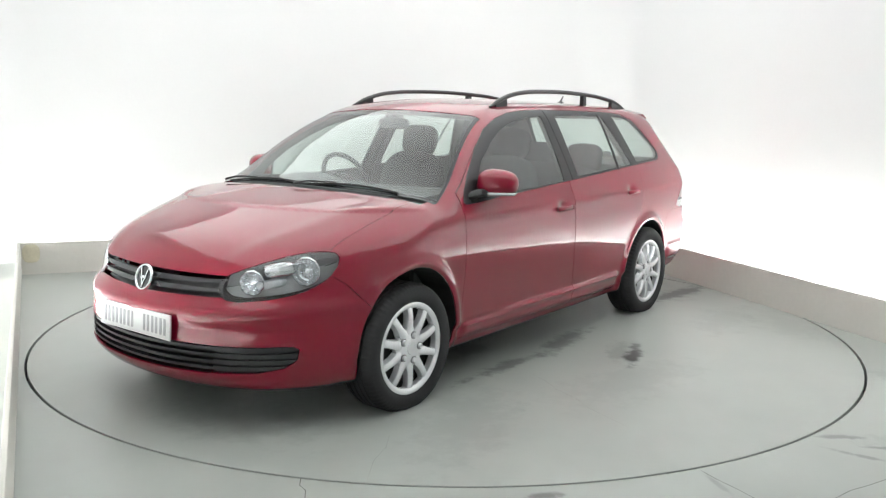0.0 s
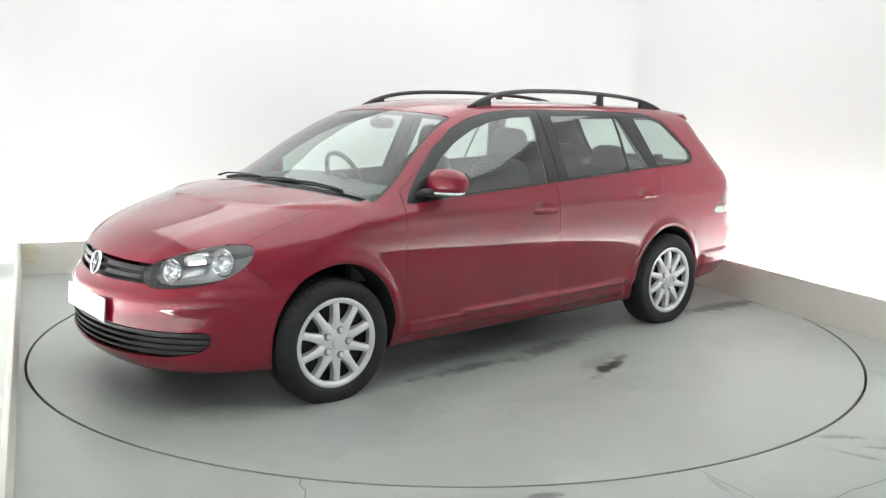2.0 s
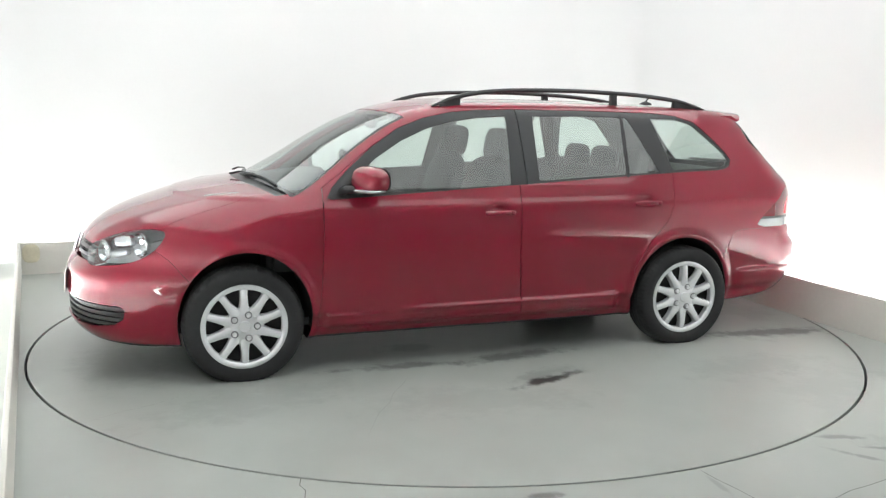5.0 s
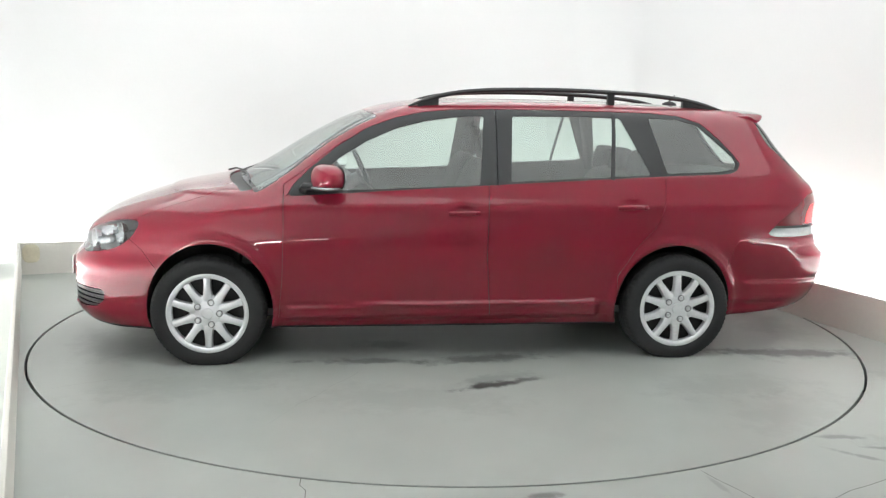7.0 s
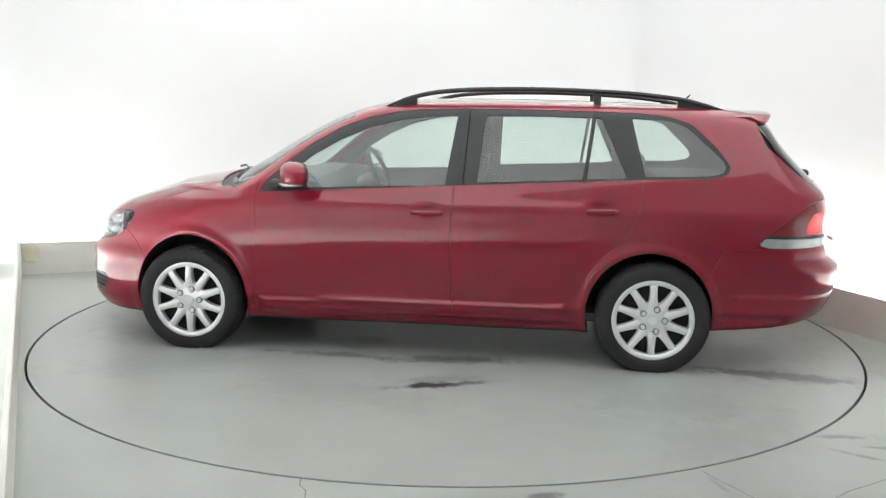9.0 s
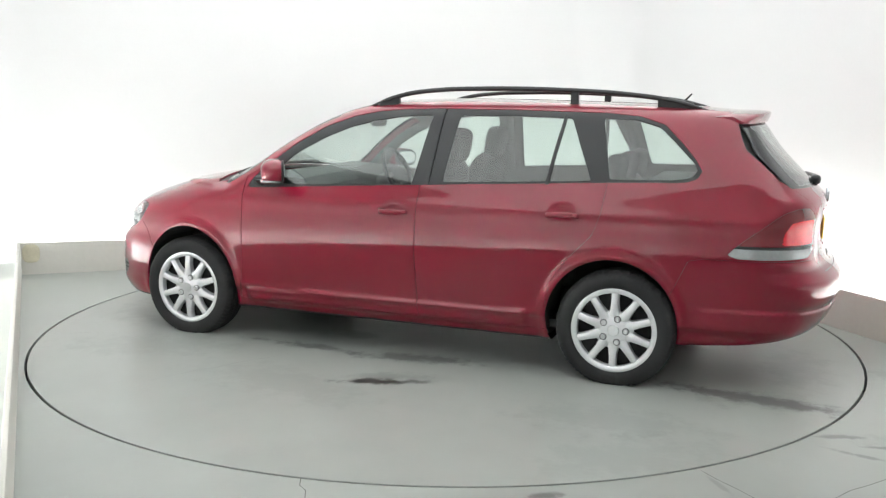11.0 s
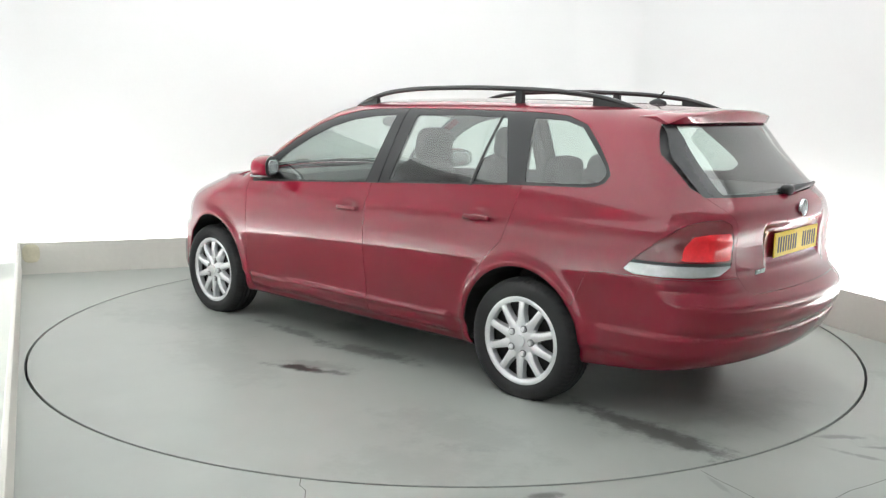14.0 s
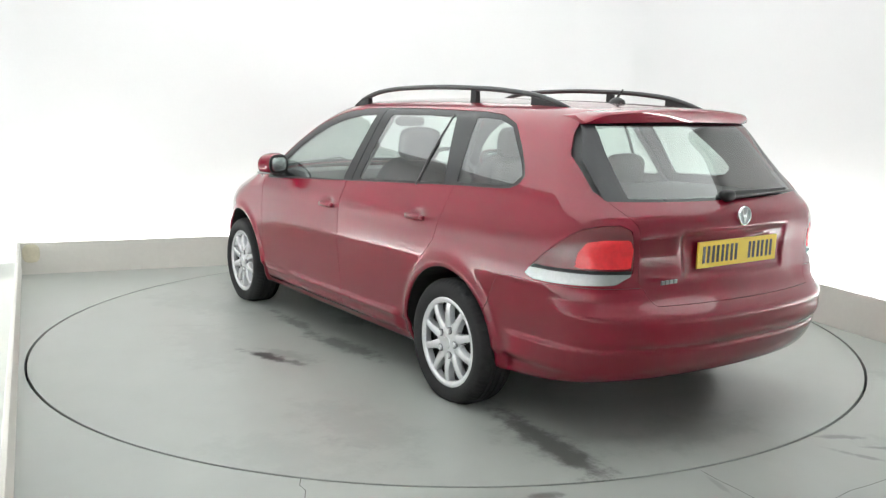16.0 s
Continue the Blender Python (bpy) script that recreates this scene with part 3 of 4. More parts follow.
def f_tail(V):
    u, v = tail_uv(V)
    p = [(-0.015, 0.680), (0.03, 0.742), (0.178, 0.872), (0.28, 0.920), (0.435, 0.928), (0.455, 0.829), (0.445, 0.690), (0.221, 0.680)]
    return np.maximum(outline(p, u, v, 1), V[:, 0] + 1.5)


def f_grille(V):
    y = np.abs(V[:, 1])
    return np.maximum.reduce([y - 0.455, 0.572 + 0.02 * y - V[:, 2], V[:, 2] - 0.662 - 0.01 * y, 1.7 - V[:, 0]])


def f_intake(V):
    y = np.abs(V[:, 1])
    return np.maximum.reduce([y - 0.447 - 0.12 * (V[:, 2] - 0.33), 0.258 + 0.03 * y * y - V[:, 2], V[:, 2] - 0.388, 1.7 - V[:, 0]])


def f_fog(V):
    return np.maximum(outline([(0.447, 0.388), (0.705, 0.386), (0.722, 0.370), (0.716, 0.322), (0.685, 0.292), (0.60, 0.272), (0.432, 0.266)], np.abs(V[:, 1]), V[:, 2]), 1.6 - V[:, 0])


def f_bonnet(V):
    y = np.abs(V[:, 1])
    xs = V[:, 0] + 0.24 * y * y
    edge = 0.735 - 0.03 * np.clip(V[:, 0] - 1.3, 0, 2)
    return np.maximum.reduce([1.225 - xs, y - edge, 0.668 - V[:, 2], 0.9 - V[:, 0]])


def f_rear_glass(V):
    return np.maximum.reduce([1.005 - V[:, 2] + 0.02 * V[:, 1] ** 2, V[:, 2] - 1.346, np.abs(V[:, 1]) - 0.632 + 0.12 * (V[:, 2] - 1.0), V[:, 0] + 1.6, side_of(V) + 0.03])


def f_rear_clear(V):
    return np.maximum.reduce([f_rear_glass(V) + 0.012, V[:, 2] - 1.312, np.abs(V[:, 1]) - 0.535 + 0.12 * (V[:, 2] - 1.0)])


def f_tailgate(V):
    z = V[:, 2]
    edge = np.interp(z, [0.6, 0.7, 0.92, 0.98, 1.05, 1.34], [0.50, 0.548, 0.553, 0.60, 0.645, 0.605])
    back = faces_of_form(V[:, 0], V[:, 1], V[:, 2])[3]
    return np.maximum.reduce([np.abs(V[:, 1]) - edge, 0.602 - z, z - 1.356, V[:, 0] + 1.7, -back - 0.035])


def f_front_bumper(V):
    return outline([(1.3, 0.0), (1.3, 0.3), (1.55, 0.52), (1.635, 0.62), (1.70, 0.668), (2.5, 0.668), (2.5, 0.0)], V[:, 0], V[:, 2])


def f_rear_bumper(V):
    return outline([(-1.3, 0.0), (-1.3, 0.3), (-1.56, 0.50), (-1.63, 0.66), (-1.70, 0.673), (-2.2, 0.675), (-2.6, 0.675), (-2.6, 0.0)], V[:, 0], V[:, 2])


def f_front_door(V):
    return np.maximum(outline([(0.882, 1.2), (0.886, 0.75), (0.898, 0.45), (0.92, 0.247), (-0.225, 0.247), (-0.203, 0.6), (-0.208, 0.81), (-0.222, 1.2)], V[:, 0], V[:, 2]), np.maximum(top_of(V) + 0.03, 0.4 - np.abs(V[:, 1])))


def f_rear_door(V):
    return np.maximum(outline([(-0.222, 1.2), (-0.208, 0.81), (-0.203, 0.6), (-0.225, 0.247), (-0.938, 0.247), (-0.935, 0.47), (-1.043, 0.632), (-1.160, 0.755), (-1.197, 0.86), (-1.214, 1.02), (-1.214, 1.2)], V[:, 0], V[:, 2]), np.maximum(top_of(V) + 0.03, 0.4 - np.abs(V[:, 1])))


def f_roof(V):
    xs = V[:, 0] + 0.24 * V[:, 1] ** 2
    return np.maximum.reduce([np.abs(V[:, 1]) - 0.505 + 0.035 * np.clip(-V[:, 0], 0, 2), xs - 0.455, -1.87 - V[:, 0], 1.25 - V[:, 2]])


def largest(V, T):
    """Leaves out the crumbs that a cut has left beside a panel."""
    if not len(T):
        return T
    label = np.arange(len(V))
    while True:
        low = label[T].min(1)
        nxt = label.copy()
        for i in range(3):
            np.minimum.at(nxt, T[:, i], low)
        nxt = nxt[nxt]
        if (nxt == label).all():
            break
        label = nxt
    mark = label[T[:, 0]]
    names, count = np.unique(mark, return_counts=True)
    return T[np.isin(mark, names[count >= 0.3 * count.max()])]


def shell(name, V, T, mat, parent, label="", depth=0.010, level=0.0, shift=None):
    """A panel from triangles of the skin, with its edges turned inwards."""
    T = largest(V, T)
    used, inv = np.unique(T, return_inverse=True)
    T = inv.reshape(-1, 3)
    P = V[used]
    if level:
        P = onto(P, level, 3)
    N = form_slope(P)
    if shift is not None:
        P = P + np.array(shift)
    N /= np.maximum(np.linalg.norm(N, axis=1), 1e-6)[:, None]
    loops = [N[T.ravel()]]
    if depth:
        E = np.concatenate([T[:, [0, 1]], T[:, [1, 2]], T[:, [2, 0]]])
        key = np.sort(E, 1)
        u, first, count = np.unique(key, axis=0, return_index=True, return_counts=True)
        rim = E[first[count == 1]]
        if len(rim):
            ends, back = np.unique(rim, return_inverse=True)
            inner = len(P) + back.reshape(-1, 2)
            out = np.cross(P[rim[:, 1]] - P[rim[:, 0]], N[rim[:, 0]])
            out /= np.maximum(np.linalg.norm(out, axis=1), 1e-9)[:, None]
            P = np.concatenate([P, P[ends] - N[ends] * depth])
            side = np.concatenate([np.stack([rim[:, 1], rim[:, 0], inner[:, 0]], 1), np.stack([rim[:, 1], inner[:, 0], inner[:, 1]], 1)])
            T = np.concatenate([T, side])
            loops.append(np.repeat(np.concatenate([out, out]), 3, axis=0))
    return mesh_object(name, P, T, mat, parent, True, label, np.concatenate(loops))


def pair(name, V, T, mat, parents, label="", **kw):
    """One panel on each side of the car."""
    c = V[T][:, :, 1].mean(1)
    par = parents if isinstance(parents, (tuple, list)) else (parents, parents)
    return [shell(name, V, T[c > 0], mat, par[0], label, **kw), shell(name, V, T[c <= 0], mat, par[1], label, **kw)]


def shrunk(field, by):
    return lambda V: field(V) + by


GAP = 0.0017


def build_body(car):
    V, T = skin(0.0, 0.0185)
    got = {}

    def take(name, field, gap=GAP):
        nonlocal V, T
        V, ins, T = cut(V, T, field)
        V, got[name], _ = cut(V, ins, shrunk(field, gap))
    take("arch", f_arch, 0.0)
    take("dlo", f_dlo, 0.001)
    for k in PANES:
        V2, inside, rest = cut(V, got["dlo"], f_pane(k))
        V, got["dlo"], got[k] = V2, rest, inside
    take("screen", f_screen, 0.001)
    V, got["screen_clear"], got["screen"] = cut(V, got["screen"], f_screen_clear)
    take("cowl", f_cowl, 0.001)
    take("headlamp", f_headlamp)
    take("tail", f_tail)
    take("grille", f_grille)
    take("intake", f_intake)
    take("fog", f_fog)
    take("bonnet", f_bonnet)
    take("rear_glass", f_rear_glass, 0.001)
    V, got["rear_clear"], got["rear_glass"] = cut(V, got["rear_glass"], f_rear_clear)
    take("tailgate", f_tailgate)
    take("roof", f_roof, 0.001)
    take("under", lambda V: V[:, 2] - 0.197, 0.0)
    take("front_bumper", f_front_bumper)
    take("rear_bumper", f_rear_bumper)
    take("front_door", f_front_door)
    take("rear_door", f_rear_door)
    take("sill", lambda V: np.maximum.reduce([V[:, 2] - 0.30, V[:, 0] - 1.02, -1.02 - V[:, 0]]))
    take("front_wing", lambda V: 0.885 - V[:, 0] + 10 * np.maximum(0, V[:, 2] - 0.93 - 0.2 * np.maximum(0, 1.1 - V[:, 0])))
    got["side"] = T

    bonnet = shell("bonnet", V, got["bonnet"], M_PAINT, car, "domed red metallic bonnet")
    shell("roof", V, got["roof"], M_PAINT, car, "red metallic roof panel", depth=0.006)
    pair("front_wing", V, got["front_wing"], M_PAINT, car)
    fd = pair("front_door", V, got["front_door"], M_PAINT, car)
    rdoor = pair("rear_door", V, got["rear_door"], M_PAINT, car)
    pair("sill", V, got["sill"], M_PAINT, car, "red painted door sill")
    sides = pair("body_side", V, got["side"], M_PAINT, car, "red roof rail panel, rear quarter and sill")
    bumper = shell("front_bumper", V, got["front_bumper"], M_PAINT, car, "red painted front bumper")
    shell("rear_bumper", V, got["rear_bumper"], M_PAINT, car, "red painted rear bumper")
    gate = shell("tailgate", V, got["tailgate"], M_PAINT, car, "red painted tailgate")
    shell("underbody", V, got["under"], M_UNDER, car, "black underbody", depth=0)
    def f_pillar(V):
        return -0.262 - 0.03 * (V[:, 2] - 1.0) - V[:, 0]
    Vp, ahead, _ = cut(V, got["dlo"], shrunk(f_pillar, 0.003))
    pair("window_surround", Vp, ahead, M_BLACK, fd, "black frame round the front window", level=-0.002)
    Vp, _, behind = cut(V, got["dlo"], shrunk(f_pillar, -0.003))
    Vp, behind, last = cut(Vp, behind, lambda V: -1.186 + 0.20 * (V[:, 2] - 1.03) - V[:, 0])
    pair("window_surround", Vp, behind, M_BLACK, rdoor, "black frame round the rear window", level=-0.002)
    pair("window_surround", Vp, last, M_BLACK, sides, "black frame round the quarter window", level=-0.002)
    for k, owner in (("front_window", fd), ("rear_window", rdoor), ("quarter_window", sides)):
        for ob in pair(k, V, got[k], M_WINDOW, owner, "clear side window glass", depth=0, level=-0.004):
            ob.visible_shadow = False
    screen = shell("windscreen", V, got["screen_clear"], M_SCREEN, car, "clear laminated windscreen", depth=0, level=-0.002)
    screen.visible_shadow = False
    shell("windscreen_surround", V, got["screen"], M_GLOSSBLACK, car, "black windscreen edge band", level=-0.002, depth=0.004)
    shell("scuttle", V, got["cowl"], M_BLACK, car, "black plastic scuttle below the windscreen", level=-0.012, depth=0.004)
    rear = shell("rear_screen", V, got["rear_clear"], M_WINDOW, gate, "tinted heated rear screen", depth=0, level=-0.003)
    rear.visible_shadow = False
    shell("rear_screen_surround", V, got["rear_glass"], M_GLOSSBLACK, gate, "black glass edge", level=-0.003, depth=0.004)

    # lamps
    lamps = pair("headlamp", V, got["headlamp"], M_LENS, car, "clear headlamp lens with twin reflectors", depth=0.004)
    for lamp, s in zip(lamps, (1, -1)):
        lamp.visible_shadow = False
        c = V[got["headlamp"]][:, :, 1].mean(1)
        Vh, low_h, top_h = cut(V, got["headlamp"][c * s > 0], lambda V: V[:, 2] - 0.605 - 0.235 * (-0.747 * (V[:, 0] - 2.02) + 0.664 * (np.abs(V[:, 1]) - 0.43)))
        shell("housing", Vh, low_h, M_BOWL, lamp, "silver grey lamp housing", depth=0, shift=(-0.075, -0.045 * s, 0.0))
        shell("bezel", Vh, top_h, M_BEZEL, lamp, "dark grey lamp bezel", depth=0, shift=(-0.088, -0.052 * s, 0.0))
        for (x, y, z), r in (((1.748, 0.664, 0.683), 0.060), ((1.922, 0.524, 0.641), 0.051)):
            d = Vector((0.86, 0.50 * s, 0.06))
            m = Matrix.Translation((x, y * s, z)) @ d.to_track_quat("Z", "Y").to_matrix().to_4x4()
            part("reflector", lathe([(0.010, -0.024), (r * 0.40, -0.018), (r * 0.72, -0.002), (r * 0.93, 0.020), (r, 0.026), (r + 0.004, 0.022), (r * 0.85, -0.006), (0.010, -0.032)], 11, m @ pose(0, 0, 0, 0, 0, 15 * s)), M_REFLECTOR, lamp, "bright faceted reflector")
            part("bulb", lathe([(0.016, -0.022), (0.017, -0.004), (0.012, 0.004), (0.002, 0.007)], 16, m), M_CHROME, lamp, smooth=True)
        m = Matrix.Translation((1.838, 0.592 * s, 0.692))
        part("reflector", blob(0.068, 0.030, 0.034, 3, 12, 8, m @ pose(0, 0, 0, 0, 8 * s, -48 * s)), M_REFLECTOR, lamp)
        m = Matrix.Translation((1.862, 0.572 * s, 0.632))
        part("indicator_reflector", blob(0.070, 0.026, 0.020, 3, 12, 8, m @ pose(0, 0, 0, 0, 12 * s, -48 * s)), M_BOWL, lamp, "satin lower reflector")
        part("shut_line", sweep([(1.60 + 0.35 * t, (0.755 - 0.25 * t * t - 0.03 * t) * s, 0.735 - 0.10 * t) for t in np.linspace(0.15, 0.3, 4)], oval(0.002, 0.002, 6)), M_BLACK, lamp)
    upper, lower = lambda V: 0.744 - V[:, 2], lambda V: V[:, 2] - 0.730
    V3, red, rest = cut(V, got["tail"], upper)
    V3, clear, seam = cut(V3, rest, lower)

    def f_core(V):
        u, v = tail_uv(V)
        return np.maximum(outline([(0.222, 0.752), (0.234, 0.81), (0.270, 0.856), (0.34, 0.868), (0.435, 0.868), (0.447, 0.83), (0.44, 0.752)], u, v), 0.752 - v)
    V3, mid, red = cut(V3, red, f_core)
    tails = pair("tail_lamp", V3, red, M_REDLENS, car, "dark red rear lamp with clear lower band", depth=0.004)
    pair("stop_lens", V3, mid, M_REDCORE, tails, "bright red stop lamp lens", depth=0.003, level=0.001)
    pair("reversing_lens", V3, clear, M_CLEARLENS, tails, "clear reversing lamp band", depth=0.006, level=0.001)
    pair("lens_seam", V3, seam, M_BLACK, tails, depth=0, level=-0.003)

    # grille, intake, fog lamp blanks
    grille = shell("grille", V, got["grille"], M_BLACK, bumper, "black slatted upper grille", depth=0, level=-0.035)
    V4, T4 = V, got["grille"]
    for z0, z1 in ((0.592, 0.612), (0.628, 0.650)):
        V5, slat, _ = cut(V4, T4, lambda V: z0 + 0.02 * np.abs(V[:, 1]) - V[:, 2])
        V5, slat, _ = cut(V5, slat, lambda V: V[:, 2] - z1 - 0.01 * np.abs(V[:, 1]))
        shell("slat", V5, slat, M_GLOSSBLACK, grille, "gloss black grille bar", depth=0.03, level=-0.004)
    intake = shell("lower_intake", V, got["intake"], M_UNDER, bumper, "black lower air intake", depth=0, level=-0.05)
    for k in range(4):
        zc = 0.283 + 0.029 * k
        V5, slat, _ = cut(V, got["intake"], lambda V: V[:, 2] - zc - 0.02 * V[:, 1] ** 2 - 0.006)
        V5, slat, _ = cut(V5, slat, lambda V: zc + 0.02 * V[:, 1] ** 2 - 0.006 - V[:, 2])
        shell("slat", V5, slat, M_BLACK, intake, depth=0.03, level=-0.008)
    for blank, s in zip(pair("fog_lamp_blank", V, got["fog"], M_UNDER, bumper, "black slatted fog lamp blank", depth=0, level=-0.02), (1, -1)):
        c = V[got["fog"]][:, :, 1].mean(1)
        for k in range(4):
            zc = 0.292 + 0.027 * k
            V5, slat, _ = cut(V, got["fog"][c * s > 0], lambda V: V[:, 2] - zc - 0.0085)
            V5, slat, _ = cut(V5, slat, lambda V: zc - 0.0085 - V[:, 2])
            shell("slat", V5, slat, M_BLACK, blank, depth=0.015, level=-0.005)

    # inner trim, seen through the windows
    W, I = skin(-0.028, 0.04)
    for fld in (f_arch, f_screen_clear, f_rear_clear, f_pane("front_window"), f_pane("rear_window"), f_pane("quarter_window")):
        W, _, I = cut(W, I, shrunk(fld, -0.004))
    W, _, I = cut(W, I, lambda V: np.minimum(1.22 - V[:, 0], np.maximum(0.91 - V[:, 0], V[:, 2] - 0.86)))
    W2, head, trim = cut(W, I, lambda V: 1.335 - V[:, 2])
    shell("headlining", W2, head, M_HEADLINER, car, "pale grey headlining", depth=0)
    shell("inner_trim", W2, trim, M_CABIN, car, "dark grey door cards and cabin trim", depth=0)
    for wx in (1.289, -1.289):
        for s in (1, -1):
            ac, az = (1.278, 0.358) if wx > 0 else (-1.265, 0.340)
            a = [(ac + 0.335 * math.cos(t), 0.300 + (az + 0.003) * math.sin(t)) for t in np.linspace(-0.17, math.pi + 0.17, 28)]
            v = [(p, on_side(p, q, s)[0].y - 0.012 * s, q) for p, q in a] + [(p, 0.50 * s, q) for p, q in a]
            f = [(i, i + 1, 29 + i, 28 + i) for i in range(27)] + [tuple(range(28, 56))]
            mesh_object("wheel_housing", v, f, M_UNDER, car, label="black wheel arch liner")
    return fd, rdoor, gate, bumper, bonnet


# ---- wheels ----
def build_wheel(car):
    wheel = tagged(new("wheel"), "silver ten-spoke wheel trim with black tyre")
    wheel.parent = car
    R, w = 0.303, 0.098
    prof = [(0.214, -w + 0.012), (0.228, -w), (0.262, -w - 0.004), (0.284, -w + 0.006), (0.297, -w + 0.022), (R, -0.055), (R, 0.055), (0.297, w - 0.022), (0.284, w - 0.006), (0.262, w + 0.004), (0.228, w), (0.214, w - 0.012)]
    # grooves in the tread
    tread = []
    for y in (-0.045, -0.016, 0.016, 0.045):
        tread += [(R, y - 0.004), (R - 0.007, y - 0.003), (R - 0.007, y + 0.003), (R, y + 0.004)]
    prof = prof[:6] + tread + prof[6:]
    bm = lathe(prof, 216, closed=True)
    for i, v in enumerate(bm.verts):  # cross grooves on the shoulders
        if i % 216 % 3 == 0 and 0.05 < abs(v.co.z) < 0.085 and math.hypot(v.co.x, v.co.y) > 0.292:
            v.co.x *= 0.978
            v.co.y *= 0.978
    for v in bm.verts:  # the tyre flattens where it stands: here local x points down
        if v.co.x > 0.2802:
            v.co.x = 0.2802
            v.co.z *= 1.02
    part("tyre", bm, M_RUBBER, wheel, "black tyre with grooved tread", smooth=True)
    part("rim", lathe([(0.200, -0.07), (0.212, -0.08), (0.212, 0.066), (0.203, 0.066), (0.198, 0.03), (0.05, 0.035), (0.05, 0.02), (0.198, 0.01)], 48), M_UNDER, wheel, "black steel wheel behind the trim", smooth=True)
    # trim: outer ring, ten spokes, hub, five bolt covers
    bm = lathe([(0.186, 0.052), (0.189, 0.080), (0.197, 0.088), (0.210, 0.090), (0.219, 0.086), (0.222, 0.074), (0.209, 0.066)], 72, closed=True)
    part("trim_ring", bm, M_SILVER, wheel, "silver outer ring", smooth=True)
    spoke = None
    for k in range(10):
        if spoke is None:
            bm = bmesh.new()
            rows = []
            for r, half, hgt in ((0.050, 0.030, 0.078), (0.095, 0.0270, 0.086), (0.130, 0.0220, 0.089), (0.165, 0.0205, 0.087), (0.198, 0.0240, 0.080)):
                rows.append([bm.verts.new(p) for p in ((r, -half, hgt - 0.034), (r, -half * 0.80, hgt - 0.006), (r, -half * 0.45, hgt), (r, half * 0.45, hgt), (r, half * 0.80, hgt - 0.006), (r, half, hgt - 0.034))])
            for a, b in zip(rows, rows[1:]):
                for i in range(5):
                    bm.faces.new((a[i], b[i], b[i + 1], a[i + 1]))
            spoke = part("spoke", bm, M_SILVER, wheel, smooth=True)
        else:
            o = spoke.copy()
            scene.collection.objects.link(o)
            o.matrix_basis = pose(0, 0, 0, 0, 0, 36 * k)
    part("hub_cap", lathe([(0.100, 0.058), (0.096, 0.074), (0.055, 0.083), (0.030, 0.086), (0.028, 0.090), (0.004, 0.092)], 36), M_SILVER, wheel, "silver hub cap", smooth=True)
    bolt = None
    for k in range(5):
        m = pose(0, 0, 0, 0, 0, 72 * k + 18) @ pose(0.062, 0, 0)
        if bolt is None:
            bolt = part("bolt_cover", lathe([(0.0135, 0.060), (0.0135, 0.090), (0.011, 0.0945), (0.002, 0.095)], 14), M_SILVER, wheel, smooth=True)
            # dark disc round each bolt stands in for its shade
            ring = part("bolt_shade_ring", lathe([(0.0185, 0.060), (0.0185, 0.0862), (0.002, 0.0865)], 16), M_HOUSING, wheel)
            ring.matrix_basis = m
            bolt.matrix_basis = m
        else:
            for src in (bolt, ring):
                o = src.copy()
                scene.collection.objects.link(o)
                o.matrix_basis = m
    part("brake_disc", lathe([(0.14, -0.02), (0.14, 0.0), (0.02, 0.0)], 36), M_HOUSING, wheel, "steel brake disc")
    # axle along y; the tyre's flat side down
    poses = []
    for wx, wy in ((1.289, 0.775), (-1.289, 0.765), (1.289, -0.775), (-1.289, -0.765)):
        s = 1 if wy > 0 else -1
        zaxis, xaxis = Vector((0, s, 0)), Vector((0, 0, -1))
        yaxis = zaxis.cross(xaxis)
        m = Matrix((xaxis, yaxis, zaxis)).transposed().to_4x4()
        m.translation = (wx, wy, 0.281)
        poses.append(m)
    wheel.matrix_basis = poses[0]
    for m in poses[1:]:
        copy_thing(wheel, m)


# ---- fittings ----
def on_side(x, z, s, out=0.0):
    """A place on the car's side and its outward normal."""
    p = onto(np.array([[x, 0.85 * s, z]]), out, 1)
    for _ in range(12):  # keep x and z, seek y
        f = float(form(p[:, 0], p[:, 1], p[:, 2])[0]) - out
        p = np.array([[x, p[0, 1] - s * f, z]])
    n = form_slope(p)[0]
    return Vector(p[0]), Vector(n).normalized()


def frame_at(p, z_dir, x_dir):
    z = z_dir.normalized()
    y = z.cross(x_dir).normalized()
    m = Matrix((y.cross(z), y, z)).transposed().to_4x4()
    m.translation = p
    return m


def build_handle(door, x, z, s):
    p, n = on_side(x + 0.11, z, s)
    p = p.lerp(on_side(x - 0.11, z, s)[0], 0.5)
    m = frame_at(p, n, Vector((1, 0, -0.015)))
    path = [(m @ Vector((a, 0.004, h)))[:] for a, h in ((-0.080, 0.004), (-0.068, 0.018), (-0.036, 0.024), (0.0, 0.026), (0.036, 0.025), (0.068, 0.018), (0.080, 0.004))]
    sec = oval(0.007, 0.0125, 12)
    h = part("door_handle", sweep(path, sec), M_PAINT, door, "red bow-shaped door handle", smooth=True)
    q = m @ pose(-0.072, 0.004, 0.018)
    part("lock_cover", blob(0.015, 0.0125, 0.010, 3, 14, 8, q), M_PAINT, h, smooth=True)


